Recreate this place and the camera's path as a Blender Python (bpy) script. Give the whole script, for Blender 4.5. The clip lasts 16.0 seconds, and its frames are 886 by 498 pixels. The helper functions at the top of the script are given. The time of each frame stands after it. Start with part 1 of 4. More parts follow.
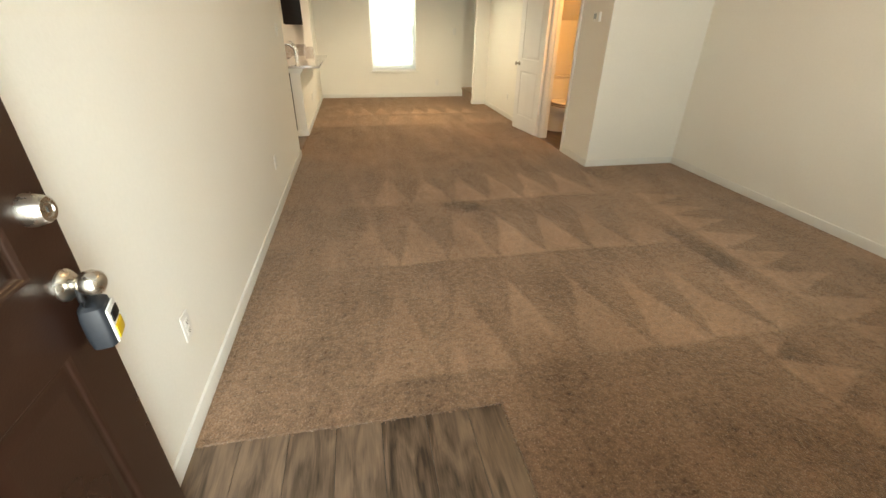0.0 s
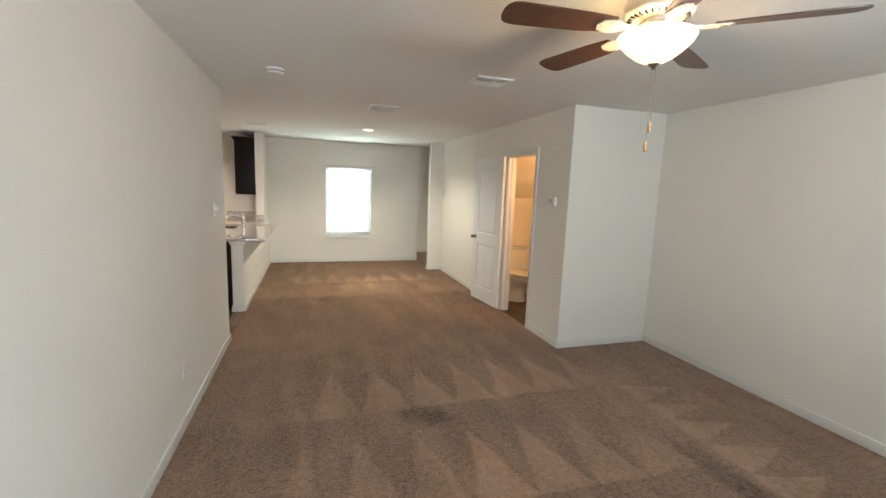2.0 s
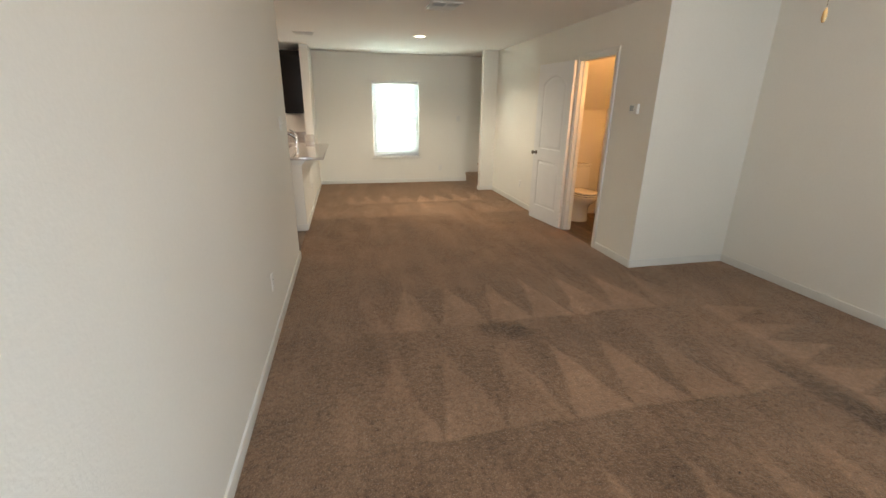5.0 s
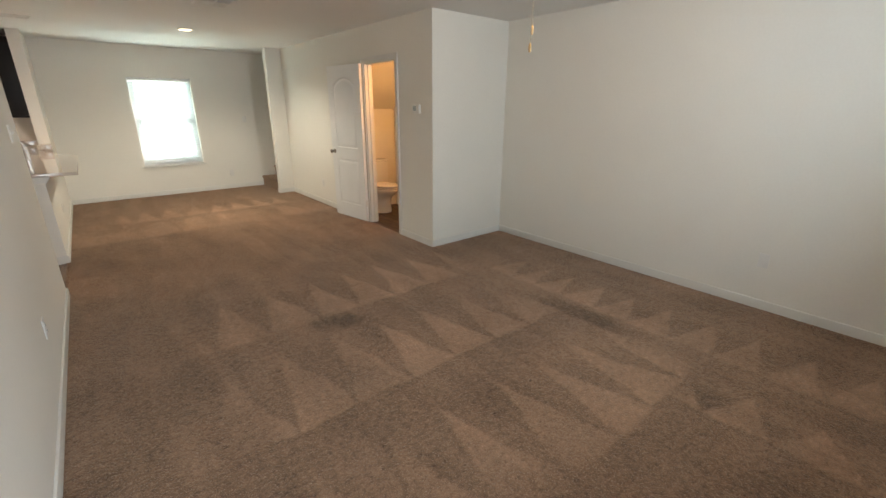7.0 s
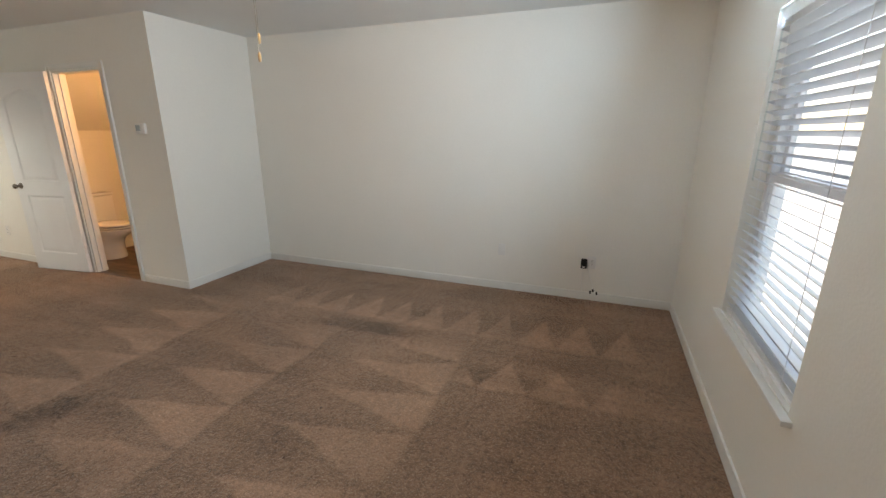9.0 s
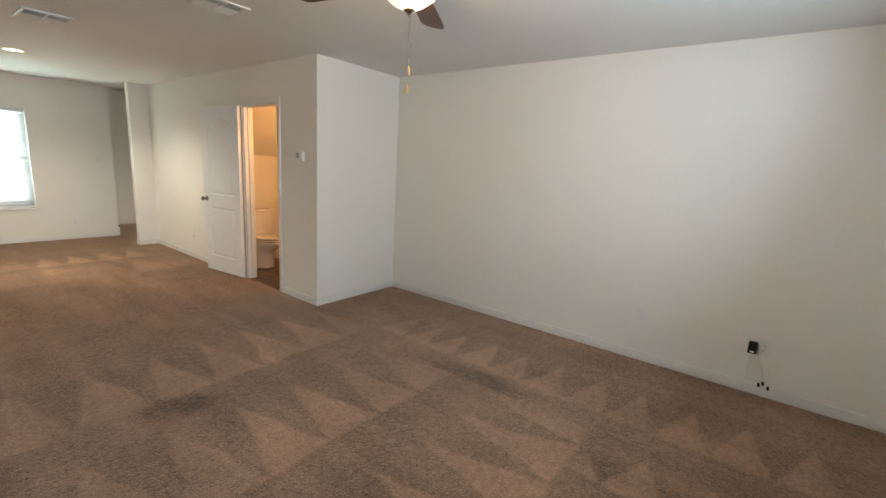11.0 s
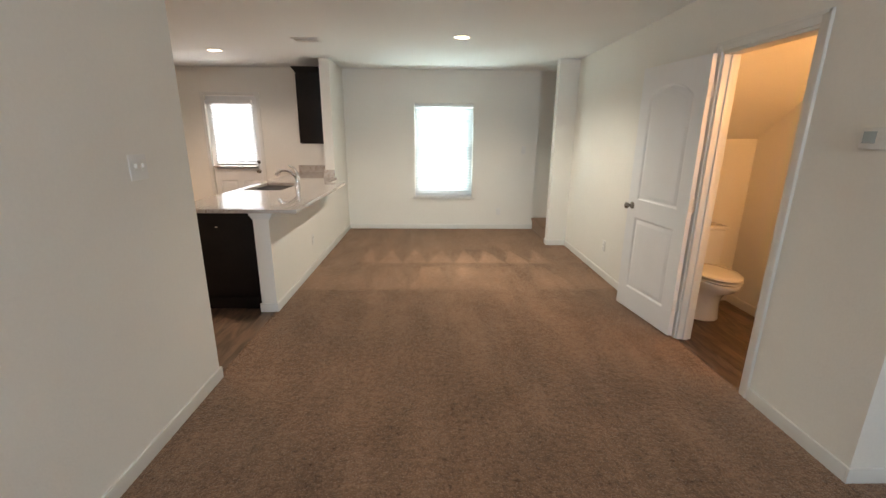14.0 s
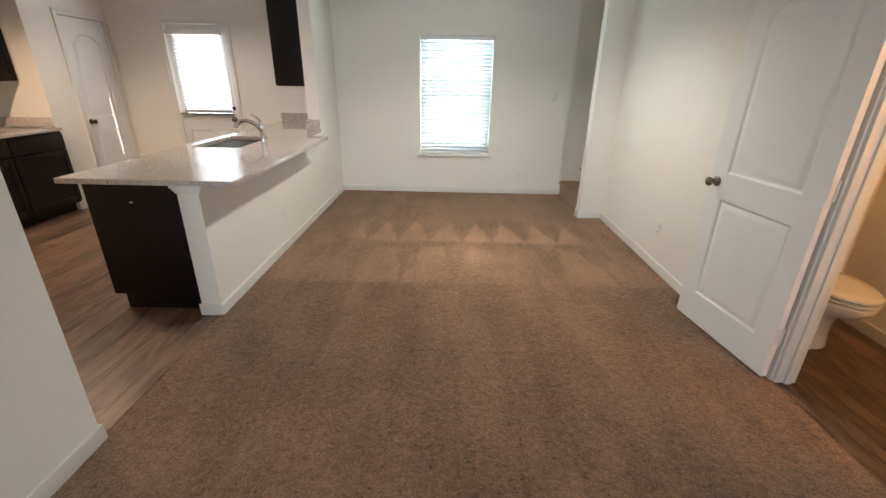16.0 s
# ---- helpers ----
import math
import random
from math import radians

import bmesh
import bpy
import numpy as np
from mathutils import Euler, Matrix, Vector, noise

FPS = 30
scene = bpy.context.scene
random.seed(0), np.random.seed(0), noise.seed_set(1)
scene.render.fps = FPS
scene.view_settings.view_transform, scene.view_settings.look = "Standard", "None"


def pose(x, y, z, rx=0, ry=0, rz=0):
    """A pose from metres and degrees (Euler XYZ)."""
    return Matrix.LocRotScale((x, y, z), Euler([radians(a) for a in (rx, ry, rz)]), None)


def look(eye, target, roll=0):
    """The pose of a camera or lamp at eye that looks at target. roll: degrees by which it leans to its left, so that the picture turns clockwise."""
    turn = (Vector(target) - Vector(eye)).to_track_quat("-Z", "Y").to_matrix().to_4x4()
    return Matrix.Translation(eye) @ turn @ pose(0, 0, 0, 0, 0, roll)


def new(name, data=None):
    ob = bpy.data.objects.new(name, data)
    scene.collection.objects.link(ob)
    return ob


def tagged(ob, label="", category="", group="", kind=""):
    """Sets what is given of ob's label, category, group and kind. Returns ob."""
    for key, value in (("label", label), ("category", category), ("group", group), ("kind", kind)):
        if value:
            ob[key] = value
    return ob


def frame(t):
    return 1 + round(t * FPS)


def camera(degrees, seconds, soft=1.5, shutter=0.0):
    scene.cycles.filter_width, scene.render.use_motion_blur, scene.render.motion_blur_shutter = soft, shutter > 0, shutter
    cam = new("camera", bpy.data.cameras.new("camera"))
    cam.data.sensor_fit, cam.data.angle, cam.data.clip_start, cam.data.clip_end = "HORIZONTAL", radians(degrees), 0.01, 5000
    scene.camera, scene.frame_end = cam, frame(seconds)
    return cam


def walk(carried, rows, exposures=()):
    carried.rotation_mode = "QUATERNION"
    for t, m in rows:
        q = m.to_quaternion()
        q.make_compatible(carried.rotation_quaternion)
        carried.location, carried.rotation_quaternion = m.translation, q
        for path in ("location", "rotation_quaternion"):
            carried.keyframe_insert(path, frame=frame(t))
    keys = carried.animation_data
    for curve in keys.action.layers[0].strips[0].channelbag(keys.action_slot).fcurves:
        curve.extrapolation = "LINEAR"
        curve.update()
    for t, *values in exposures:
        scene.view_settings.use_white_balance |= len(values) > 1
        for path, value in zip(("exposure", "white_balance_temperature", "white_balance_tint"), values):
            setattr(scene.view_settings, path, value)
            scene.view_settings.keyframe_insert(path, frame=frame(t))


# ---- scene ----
cam = camera(93.0, 16.0)
PATH = [
    (0, (0.043, 0.062, 1.44), (0.385, 1.789, 0.492), 0.9),
    (0.5, (0.03, 0.196, 1.512), (0.408, 2.016, 0.773), 1.5),
    (1, (0.017, 0.386, 1.562), (0.473, 2.237, 0.958), 1.5),
    (1.5, (0.049, 0.519, 1.599), (0.573, 2.4, 1.166), 1.8),
    (2, (0.129, 0.742, 1.623), (0.721, 2.63, 1.332), 2.1),
    (2.5, (0.126, 0.96, 1.625), (0.749, 2.846, 1.392), 1.9),
    (3, (0.152, 1.225, 1.617), (0.654, 3.136, 1.309), 1.4),
    (3.2, (0.141, 1.301, 1.614), (0.557, 3.223, 1.249), 0.9),
    (4.25, (-0.02, 1.13, 1.55), (0.36, 3.02, 1.02), 0.8),
    (5.3, (-0.183, 0.865, 1.509), (0.279, 2.685, 0.821), 1.1),
    (5.5, (-0.212, 0.823, 1.51), (0.296, 2.623, 0.801), 1.5),
    (6, (-0.315, 0.763, 1.496), (0.42, 2.49, 0.805), 1.0),
    (6.5, (-0.295, 0.747, 1.512), (0.678, 2.364, 0.85), 0.4),
    (7, (-0.293, 0.75, 1.555), (0.911, 2.21, 0.908), 0.3),
    (7.5, (-0.275, 0.755, 1.533), (1.129, 2.037, 0.912), -0.4),
    (8, (-0.238, 0.729, 1.504), (1.336, 1.813, 0.914), -0.4),
    (8.5, (-0.218, 0.707, 1.49), (1.49, 1.581, 0.927), -0.4),
    (8.7, (-0.209, 0.701, 1.493), (1.54, 1.497, 0.938), -0.3),
    (9.75, (-0.17, 0.70, 1.495), (1.70, 1.21, 0.99), 1.0),
    (10.8, (-0.076, 0.761, 1.502), (1.592, 1.795, 1.117), 3.0),
    (11, (0.009, 0.863, 1.496), (1.573, 2.049, 1.11), 3.3),
    (11.5, (0.146, 1.119, 1.556), (1.303, 2.684, 1.094), 3.6),
    (12, (0.271, 1.446, 1.535), (0.974, 3.243, 1.009), 2.4),
    (12.5, (0.421, 1.806, 1.499), (0.819, 3.695, 0.977), 2.2),
    (13, (0.522, 2.154, 1.492), (0.765, 4.061, 0.941), 2.8),
    (13.5, (0.572, 2.527, 1.513), (0.766, 4.434, 0.942), 0.9),
    (14, (0.667, 2.867, 1.52), (0.719, 4.795, 0.991), 0.5),
    (14.5, (0.716, 3.158, 1.527), (0.778, 5.088, 1.007), 1.5),
    (15, (0.723, 3.423, 1.544), (0.797, 5.35, 1.014), 0.8),
    (15.5, (0.78, 3.696, 1.512), (0.773, 5.591, 0.875), 0.7),
    (16, (0.801, 3.926, 1.484), (0.775, 5.778, 0.729), 1.0),
]
EXPOSURES = [(0, 1.95, 10200, 15), (0.6, 1.8, 9700, 15), (1.5, 1.72, 8300, 16), (2.5, 1.7, 7200, 15), (5.5, 1.55, 8300, 18), (7.5, 1.6, 7700, 17), (8.5, 1.62, 7400, 17), (12.5, 1.68, 7900, 19), (14.5, 1.6, 7200, 18), (16, 1.62, 7000, 17)]
walk(cam, [(t, look(eye, target, roll)) for t, eye, target, roll in PATH], EXPOSURES)

# ---- light ----
world = bpy.data.worlds.new("sky")
scene.world = world
world.use_nodes = True
wt = world.node_tree
sky = wt.nodes.new("ShaderNodeTexSky")
sky.sky_type, sky.sun_disc = "NISHITA", False
sky.sun_elevation, sky.sun_rotation = radians(34), radians(71)
wt.links.new(sky.outputs[0], wt.nodes["Background"].inputs[0])
wt.nodes["Background"].inputs[1].default_value = 0.15


def lamp(name, kind, m, energy, color, **settings):
    data = bpy.data.lights.new(name, kind)
    data.energy, data.color = energy, color
    for key, value in settings.items():
        if key == "size":
            data.size = value
        elif key == "size_y":
            data.shape, data.size_y = "RECTANGLE", value
        elif key == "radius":
            data.shadow_soft_size = value
        elif key == "angle":
            data.angle = radians(value)
        elif key == "spread":
            data.spread = radians(value)
        elif key == "cone":
            data.spot_size, data.spot_blend = radians(value), 0.6
    ob = new(name, data)
    ob.matrix_world = m
    return ob


# The sun stands to the side of the house, a little behind it.
lamp("sun", "SUN", look((23.5, 8.1, 16.8), (0, 0, 0)), 4.5, (1.0, 0.95, 0.88), angle=0.5)
lamp("back_window_daylight", "AREA", look((0.85, 9.86, 1.245), (0.85, 8.86, 1.245)), 27, (0.66, 0.97, 1.0), size=0.915, size_y=1.44, spread=150)
lamp("back_door_daylight", "AREA", look((-2.4, 9.795, 1.45), (-2.4, 8.84, 1.45)), 7.5, (0.90, 0.97, 1.0), size=0.60, size_y=0.95, spread=150)
lamp("front_door_daylight", "AREA", look((-0.16, -0.20, 1.05), (-0.75, 1.3, 0.55)), 10, (0.55, 0.77, 1.0), size=0.86, size_y=1.95, spread=110)
lamp("front_window_daylight", "AREA", look((1.82, 0.029, 1.955), (1.82, 1.029, 2.12)), 17, (0.50, 0.76, 1.0), size=0.89, size_y=0.11, spread=150)
lamp("fan_bulb", "POINT", pose(1.48, 2.24, 2.225), 8, (1.0, 0.72, 0.42), radius=0.05)
lamp("can_bulb_dining", "SPOT", pose(0.963, 7.487, 2.448), 74, (0.95, 1.0, 0.92), radius=0.05, cone=150)
lamp("can_bulb_kitchen", "SPOT", pose(-1.925, 8.376, 2.448), 24, (1.0, 0.93, 0.86), radius=0.05, cone=150)
lamp("can_bulb_range", "SPOT", pose(-3.0, 7.2, 2.448), 75, (1.0, 0.74, 0.53), radius=0.05, cone=150)
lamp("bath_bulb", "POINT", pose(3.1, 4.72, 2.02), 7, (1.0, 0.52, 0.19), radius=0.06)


# ---- materials ----
def mat(name, color, rough=0.5, metal=0.0, var=0.0, var_scale=3.0, grain=0.0, grain_scale=200.0, bump=0.0, bump_scale=150.0, spec=0.5, coat=0.0):
    """A surface with broad colour drift (var), fine grain and relief, in metres."""
    m = bpy.data.materials.new(name)
    m.use_nodes = True
    nt = m.node_tree
    N, link = nt.nodes, nt.links.new
    b = N["Principled BSDF"]
    b.inputs["Base Color"].default_value = (*color, 1)
    b.inputs["Roughness"].default_value = rough
    b.inputs["Metallic"].default_value = metal
    b.inputs["Specular IOR Level"].default_value = spec
    b.inputs["Coat Weight"].default_value = coat
    geo = N.new("ShaderNodeNewGeometry")
    if var or grain:
        n1 = N.new("ShaderNodeTexNoise")
        n1.inputs["Scale"].default_value, n1.inputs["Detail"].default_value = var_scale, 5
        n2 = N.new("ShaderNodeTexNoise")
        n2.inputs["Scale"].default_value, n2.inputs["Detail"].default_value = grain_scale, 3
        for n in (n1, n2):
            link(geo.outputs["Position"], n.inputs["Vector"])
        a1 = N.new("ShaderNodeMapRange")
        a1.inputs[1].default_value, a1.inputs[2].default_value = 0.3, 0.7
        a1.inputs[3].default_value, a1.inputs[4].default_value = 1 - var, 1 + var
        a2 = N.new("ShaderNodeMapRange")
        a2.inputs[1].default_value, a2.inputs[2].default_value = 0.3, 0.7
        a2.inputs[3].default_value, a2.inputs[4].default_value = 1 - grain, 1 + grain
        link(n1.outputs["Fac"], a1.inputs[0])
        link(n2.outputs["Fac"], a2.inputs[0])
        mul = N.new("ShaderNodeMath")
        mul.operation = "MULTIPLY"
        link(a1.outputs[0], mul.inputs[0])
        link(a2.outputs[0], mul.inputs[1])
        sc = N.new("ShaderNodeVectorMath")
        sc.operation = "SCALE"
        sc.inputs[0].default_value = color
        link(mul.outputs[0], sc.inputs["Scale"])
        link(sc.outputs[0], b.inputs["Base Color"])
        r = N.new("ShaderNodeMapRange")
        r.inputs[3].default_value, r.inputs[4].default_value = max(0.02, rough - 0.08), min(1, rough + 0.08)
        link(n1.outputs["Fac"], r.inputs[0])
        link(r.outputs[0], b.inputs["Roughness"])
    if bump:
        n3 = N.new("ShaderNodeTexNoise")
        n3.inputs["Scale"].default_value, n3.inputs["Detail"].default_value = bump_scale, 4
        link(geo.outputs["Position"], n3.inputs["Vector"])
        bp = N.new("ShaderNodeBump")
        bp.inputs["Strength"].default_value, bp.inputs["Distance"].default_value = bump, 0.004
        link(n3.outputs["Fac"], bp.inputs["Height"])
        link(bp.outputs[0], b.inputs["Normal"])
    return m


def glow(name, color, strength):
    m = mat(name, (0.9, 0.9, 0.88), 0.3)
    b = m.node_tree.nodes["Principled BSDF"]
    b.inputs["Emission Color"].default_value = (*color, 1)
    b.inputs["Emission Strength"].default_value = strength
    return m


WALL = mat("wall_paint", (0.78, 0.757, 0.70), 0.62, var=0.018, var_scale=1.3, grain=0.012, grain_scale=60, bump=0.22, bump_scale=95, spec=0.35)
CEIL = mat("ceiling_paint", (0.80, 0.795, 0.775), 0.85, var=0.02, var_scale=1.0, grain=0.02, grain_scale=90, bump=0.35, bump_scale=70, spec=0.2)
TRIM = mat("white_semi_gloss_paint", (0.73, 0.72, 0.68), 0.35, var=0.02, var_scale=5, bump=0.03, bump_scale=200)
DOORWHITE = mat("white_door_paint", (0.77, 0.77, 0.76), 0.38, var=0.02, var_scale=4, bump=0.10, bump_scale=260)
VINYL_WHITE = mat("white_vinyl", (0.8, 0.8, 0.8), 0.3, var=0.015, var_scale=8)
PLASTIC = mat("white_plastic", (0.74, 0.73, 0.70), 0.35, var=0.02, var_scale=20)
DARKPLASTIC = mat("black_plastic", (0.008, 0.008, 0.009), 0.5, var=0.1, var_scale=30, spec=0.2)
SLOT = mat("dark_slot", (0.03, 0.03, 0.03), 0.6, var=0.1)
NICKEL = mat("satin_nickel", (0.62, 0.58, 0.52), 0.27, metal=1.0, var=0.05, var_scale=30, bump=0.02, bump_scale=300)
BRONZE = mat("dark_bronze_metal", (0.10, 0.085, 0.07), 0.3, metal=1.0, var=0.1, var_scale=40)
AGED = mat("aged_pewter", (0.26, 0.23, 0.20), 0.28, metal=1.0, var=0.1, var_scale=40)
CHROME = mat("chrome", (0.75, 0.75, 0.76), 0.1, metal=1.0, var=0.03, var_scale=30)
STEEL = mat("brushed_steel", (0.05, 0.048, 0.046), 0.45, metal=0.7, var=0.08, var_scale=15, bump=0.04, bump_scale=400)
BROWNDOOR = mat("dark_brown_door_paint", (0.022, 0.0085, 0.005), 0.30, var=0.12, var_scale=6, grain=0.05, grain_scale=120, bump=0.08, bump_scale=180)
ESPRESSO = mat("espresso_cabinet_wood", (0.008, 0.0055, 0.0048), 0.42, var=0.25, var_scale=4, grain=0.15, grain_scale=60, bump=0.05, bump_scale=120, spec=0.2)
PORCELAIN = mat("white_porcelain", (0.82, 0.81, 0.78), 0.08, var=0.01, coat=0.6)
FANBLADE = mat("walnut_fan_blade", (0.085, 0.035, 0.020), 0.35, var=0.25, var_scale=5, grain=0.2, grain_scale=50)
FANBODY = mat("antique_white_fan_metal", (0.66, 0.60, 0.50), 0.35, metal=0.2, var=0.05, var_scale=12)
FOBWOOD = mat("light_wood_fob", (0.55, 0.33, 0.14), 0.45, var=0.1, var_scale=60)
BOWL = glow("lit_frosted_glass", (1.0, 0.86, 0.64), 0.42)
CANGLOW = glow("lit_lamp_lens", (1.0, 0.84, 0.6), 3.0)
SCREEN = mat("grey_lcd", (0.36, 0.42, 0.44), 0.15, var=0.03, var_scale=40)
YELLOW = mat("yellow_plastic", (0.75, 0.48, 0.02), 0.4, var=0.05, var_scale=60)
LOCKGREY = mat("dark_grey_zinc", (0.018, 0.022, 0.028), 0.45, metal=0.2, var=0.15, var_scale=40, bump=0.05, bump_scale=300)
CONCRETE = mat("pale_concrete", (0.50, 0.48, 0.45), 0.85, var=0.15, var_scale=1.5, grain=0.12, grain_scale=40, bump=0.4, bump_scale=60)


def carpet_material(pile=False):
    """Brown cut pile with lighter and darker wedges left by the vacuum cleaner."""
    m = bpy.data.materials.new("brown_carpet_tufts" if pile else "brown_cut_pile_carpet")
    m.use_nodes = True
    nt = m.node_tree
    N, link = nt.nodes, nt.links.new
    b = N["Principled BSDF"]
    b.inputs["Roughness"].default_value = 0.95
    b.inputs["Specular IOR Level"].default_value = 0.1
    b.inputs["Sheen Weight"].default_value = 0.5
    b.inputs["Sheen Roughness"].default_value = 0.3
    b.inputs["Sheen Tint"].default_value = (0.86, 0.74, 0.64, 1)
    geo = N.new("ShaderNodeNewGeometry")

    def math_(op, a, c=None, d=None, clamp=False):
        n = N.new("ShaderNodeMath")
        n.operation, n.use_clamp = op, clamp
        for i, v in enumerate((a, c, d)):
            if v is None:
                continue
            if isinstance(v, (int, float)):
                n.inputs[i].default_value = v
            else:
                link(v, n.inputs[i])
        return n.outputs[0]

    def noise_(scale, detail=3, vec=None):
        n = N.new("ShaderNodeTexNoise")
        n.inputs["Scale"].default_value, n.inputs["Detail"].default_value = scale, detail
        link(vec or geo.outputs["Position"], n.inputs["Vector"])
        return n.outputs["Fac"]

    def ramp(v, lo, hi, a, c):
        n = N.new("ShaderNodeMapRange")
        n.inputs[1].default_value, n.inputs[2].default_value, n.inputs[3].default_value, n.inputs[4].default_value = lo, hi, a, c
        link(v, n.inputs[0])
        return n.outputs[0]

    sep = N.new("ShaderNodeSeparateXYZ")
    link(geo.outputs["Position"], sep.inputs[0])
    X, Y = sep.outputs[0], sep.outputs[1]
    wob1 = math_("MULTIPLY", math_("SUBTRACT", noise_(1.7, 2), 0.5), 0.16)
    wob2 = math_("MULTIPLY", math_("SUBTRACT", noise_(2.3, 2), 0.5), 0.12)

    def wedges(u, v, wide, start, long, period=None):
        """Light triangles: broad at v = start, pointed at start + long; one row, or rows at each period."""
        w = math_("SUBTRACT", math_("ADD", v, wob2), start)
        if period:
            row = math_("DIVIDE", w, period)
            slip = math_("MULTIPLY", math_("FLOOR", row), 0.37)
            w = math_("MULTIPLY", math_("FRACT", row), period)
        else:
            slip = 0.0
        along = math_("DIVIDE", w, long)
        fu = math_("FRACT", math_("ADD", math_("DIVIDE", math_("ADD", u, wob1), wide), slip))
        tri = math_("MULTIPLY", math_("ABSOLUTE", math_("SUBTRACT", fu, 0.5)), 2.0)
        d = math_("SUBTRACT", math_("SUBTRACT", 1.0, along), tri)
        return math_("MULTIPLY", ramp(d, -0.06, 0.10, 0.0, 1.0), ramp(w, -0.02, 0.02, 0.0, 1.0))

    def band(v, lo, hi, soft=0.06):
        return math_("MULTIPLY", ramp(v, lo - soft, lo + soft, 0.0, 1.0), ramp(v, hi - soft, hi + soft, 1.0, 0.0))

    # Rows across the living room, a row along the long wall, a short row before it, and a row by the back wall.
    room = math_("MULTIPLY", wedges(X, Y, 0.36, 1.47, 0.74, 1.045), math_("MULTIPLY", band(Y, 1.46, 4.35, 0.03), band(X, 0.02, 2.42, 0.2)))
    wall_row = math_("MULTIPLY", wedges(Y, X, 0.295, 2.60, 0.47), band(Y, 0.35, 3.55))
    short_row = math_("MULTIPLY", wedges(Y, X, 0.33, 1.98, 0.33), band(Y, 0.45, 1.45))
    back_row = math_("MULTIPLY", wedges(X, Y, 0.31, 7.76, 0.62), band(X, -0.2, 2.1))
    mid_row = math_("MULTIPLY", wedges(X, Y, 0.43, 6.86, 1.3), math_("MULTIPLY", band(Y, 6.84, 7.6, 0.04), 0.7))
    # Straight strokes of the cleaner, pushed along the room.
    comb = N.new("ShaderNodeCombineXYZ")
    link(math_("ADD", X, math_("MULTIPLY", wob1, 0.35)), comb.inputs[0])
    link(math_("MULTIPLY", Y, 0.16), comb.inputs[1])
    streak = ramp(noise_(5.5, 2, comb.outputs[0]), 0.40, 0.62, -0.5, 0.5)
    fade = ramp(noise_(1.1, 3), 0.34, 0.60, 0.35, 1.1)
    marks = math_("ADD", math_("ADD", room, wall_row), math_("ADD", math_("ADD", short_row, back_row), mid_row))
    strokes = math_("ADD", math_("MULTIPLY", math_("SUBTRACT", marks, 0.30), fade), math_("MULTIPLY", streak, 0.42))
    blotch = math_("SUBTRACT", noise_(2.6, 5), 0.5)
    tuft = math_("SUBTRACT", noise_(175, 2), 0.5)
    mid = math_("SUBTRACT", noise_(62, 4), 0.5)
    # One worn grey spot and a faint dark smear.
    def spot(x, y, rx, ry, amount):
        dx = math_("DIVIDE", math_("SUBTRACT", X, x), rx)
        dy = math_("DIVIDE", math_("SUBTRACT", Y, y), ry)
        r = math_("ADD", math_("ADD", math_("MULTIPLY", dx, dx), math_("MULTIPLY", dy, dy)), math_("MULTIPLY", blotch, 2.2))
        return ramp(r, 0.2, 1.3, amount, 0.0)
    dirt = math_("ADD", spot(0.88, 3.44, 0.19, 0.15, 0.42), spot(2.45, 2.35, 0.10, 0.45, 0.26))
    total = math_("ADD", math_("MULTIPLY", strokes, 0.43), math_("MULTIPLY", blotch, 0.7))
    # Clumps of yarn; the shade in the crevices between them is darkened into the colour.
    clump = math_("SUBTRACT", noise_(26, 4), 0.5)
    crevice_shade = ramp(noise_(46, 3), 0.32, 0.44, 0.26, 0.0)
    total = math_("ADD", total, math_("ADD", math_("MULTIPLY", mid, 0.9), math_("MULTIPLY", clump, 1.0)))
    total = math_("ADD", total, math_("MULTIPLY", tuft, 1.0))
    total = math_("SUBTRACT", math_("SUBTRACT", math_("ADD", total, 1.03), dirt), crevice_shade)
    total = math_("MAXIMUM", total, 0.15)
    if pile:
        total = math_("MULTIPLY", total, ramp(geo.outputs["Random Per Island"], 0.0, 1.0, 1.02, 1.25))
    sc = N.new("ShaderNodeVectorMath")
    sc.operation = "SCALE"
    sc.inputs[0].default_value = (0.305, 0.184, 0.119)
    link(total, sc.inputs["Scale"])
    link(sc.outputs[0], b.inputs["Base Color"])
    height = math_("ADD", math_("MULTIPLY", noise_(105, 4), 1.4), math_("MULTIPLY", noise_(60, 3), 1.4))
    bp = N.new("ShaderNodeBump")
    bp.inputs["Strength"].default_value, bp.inputs["Distance"].default_value = 0.9, 0.008
    link(height, bp.inputs["Height"])
    link(bp.outputs[0], b.inputs["Normal"])
    return m


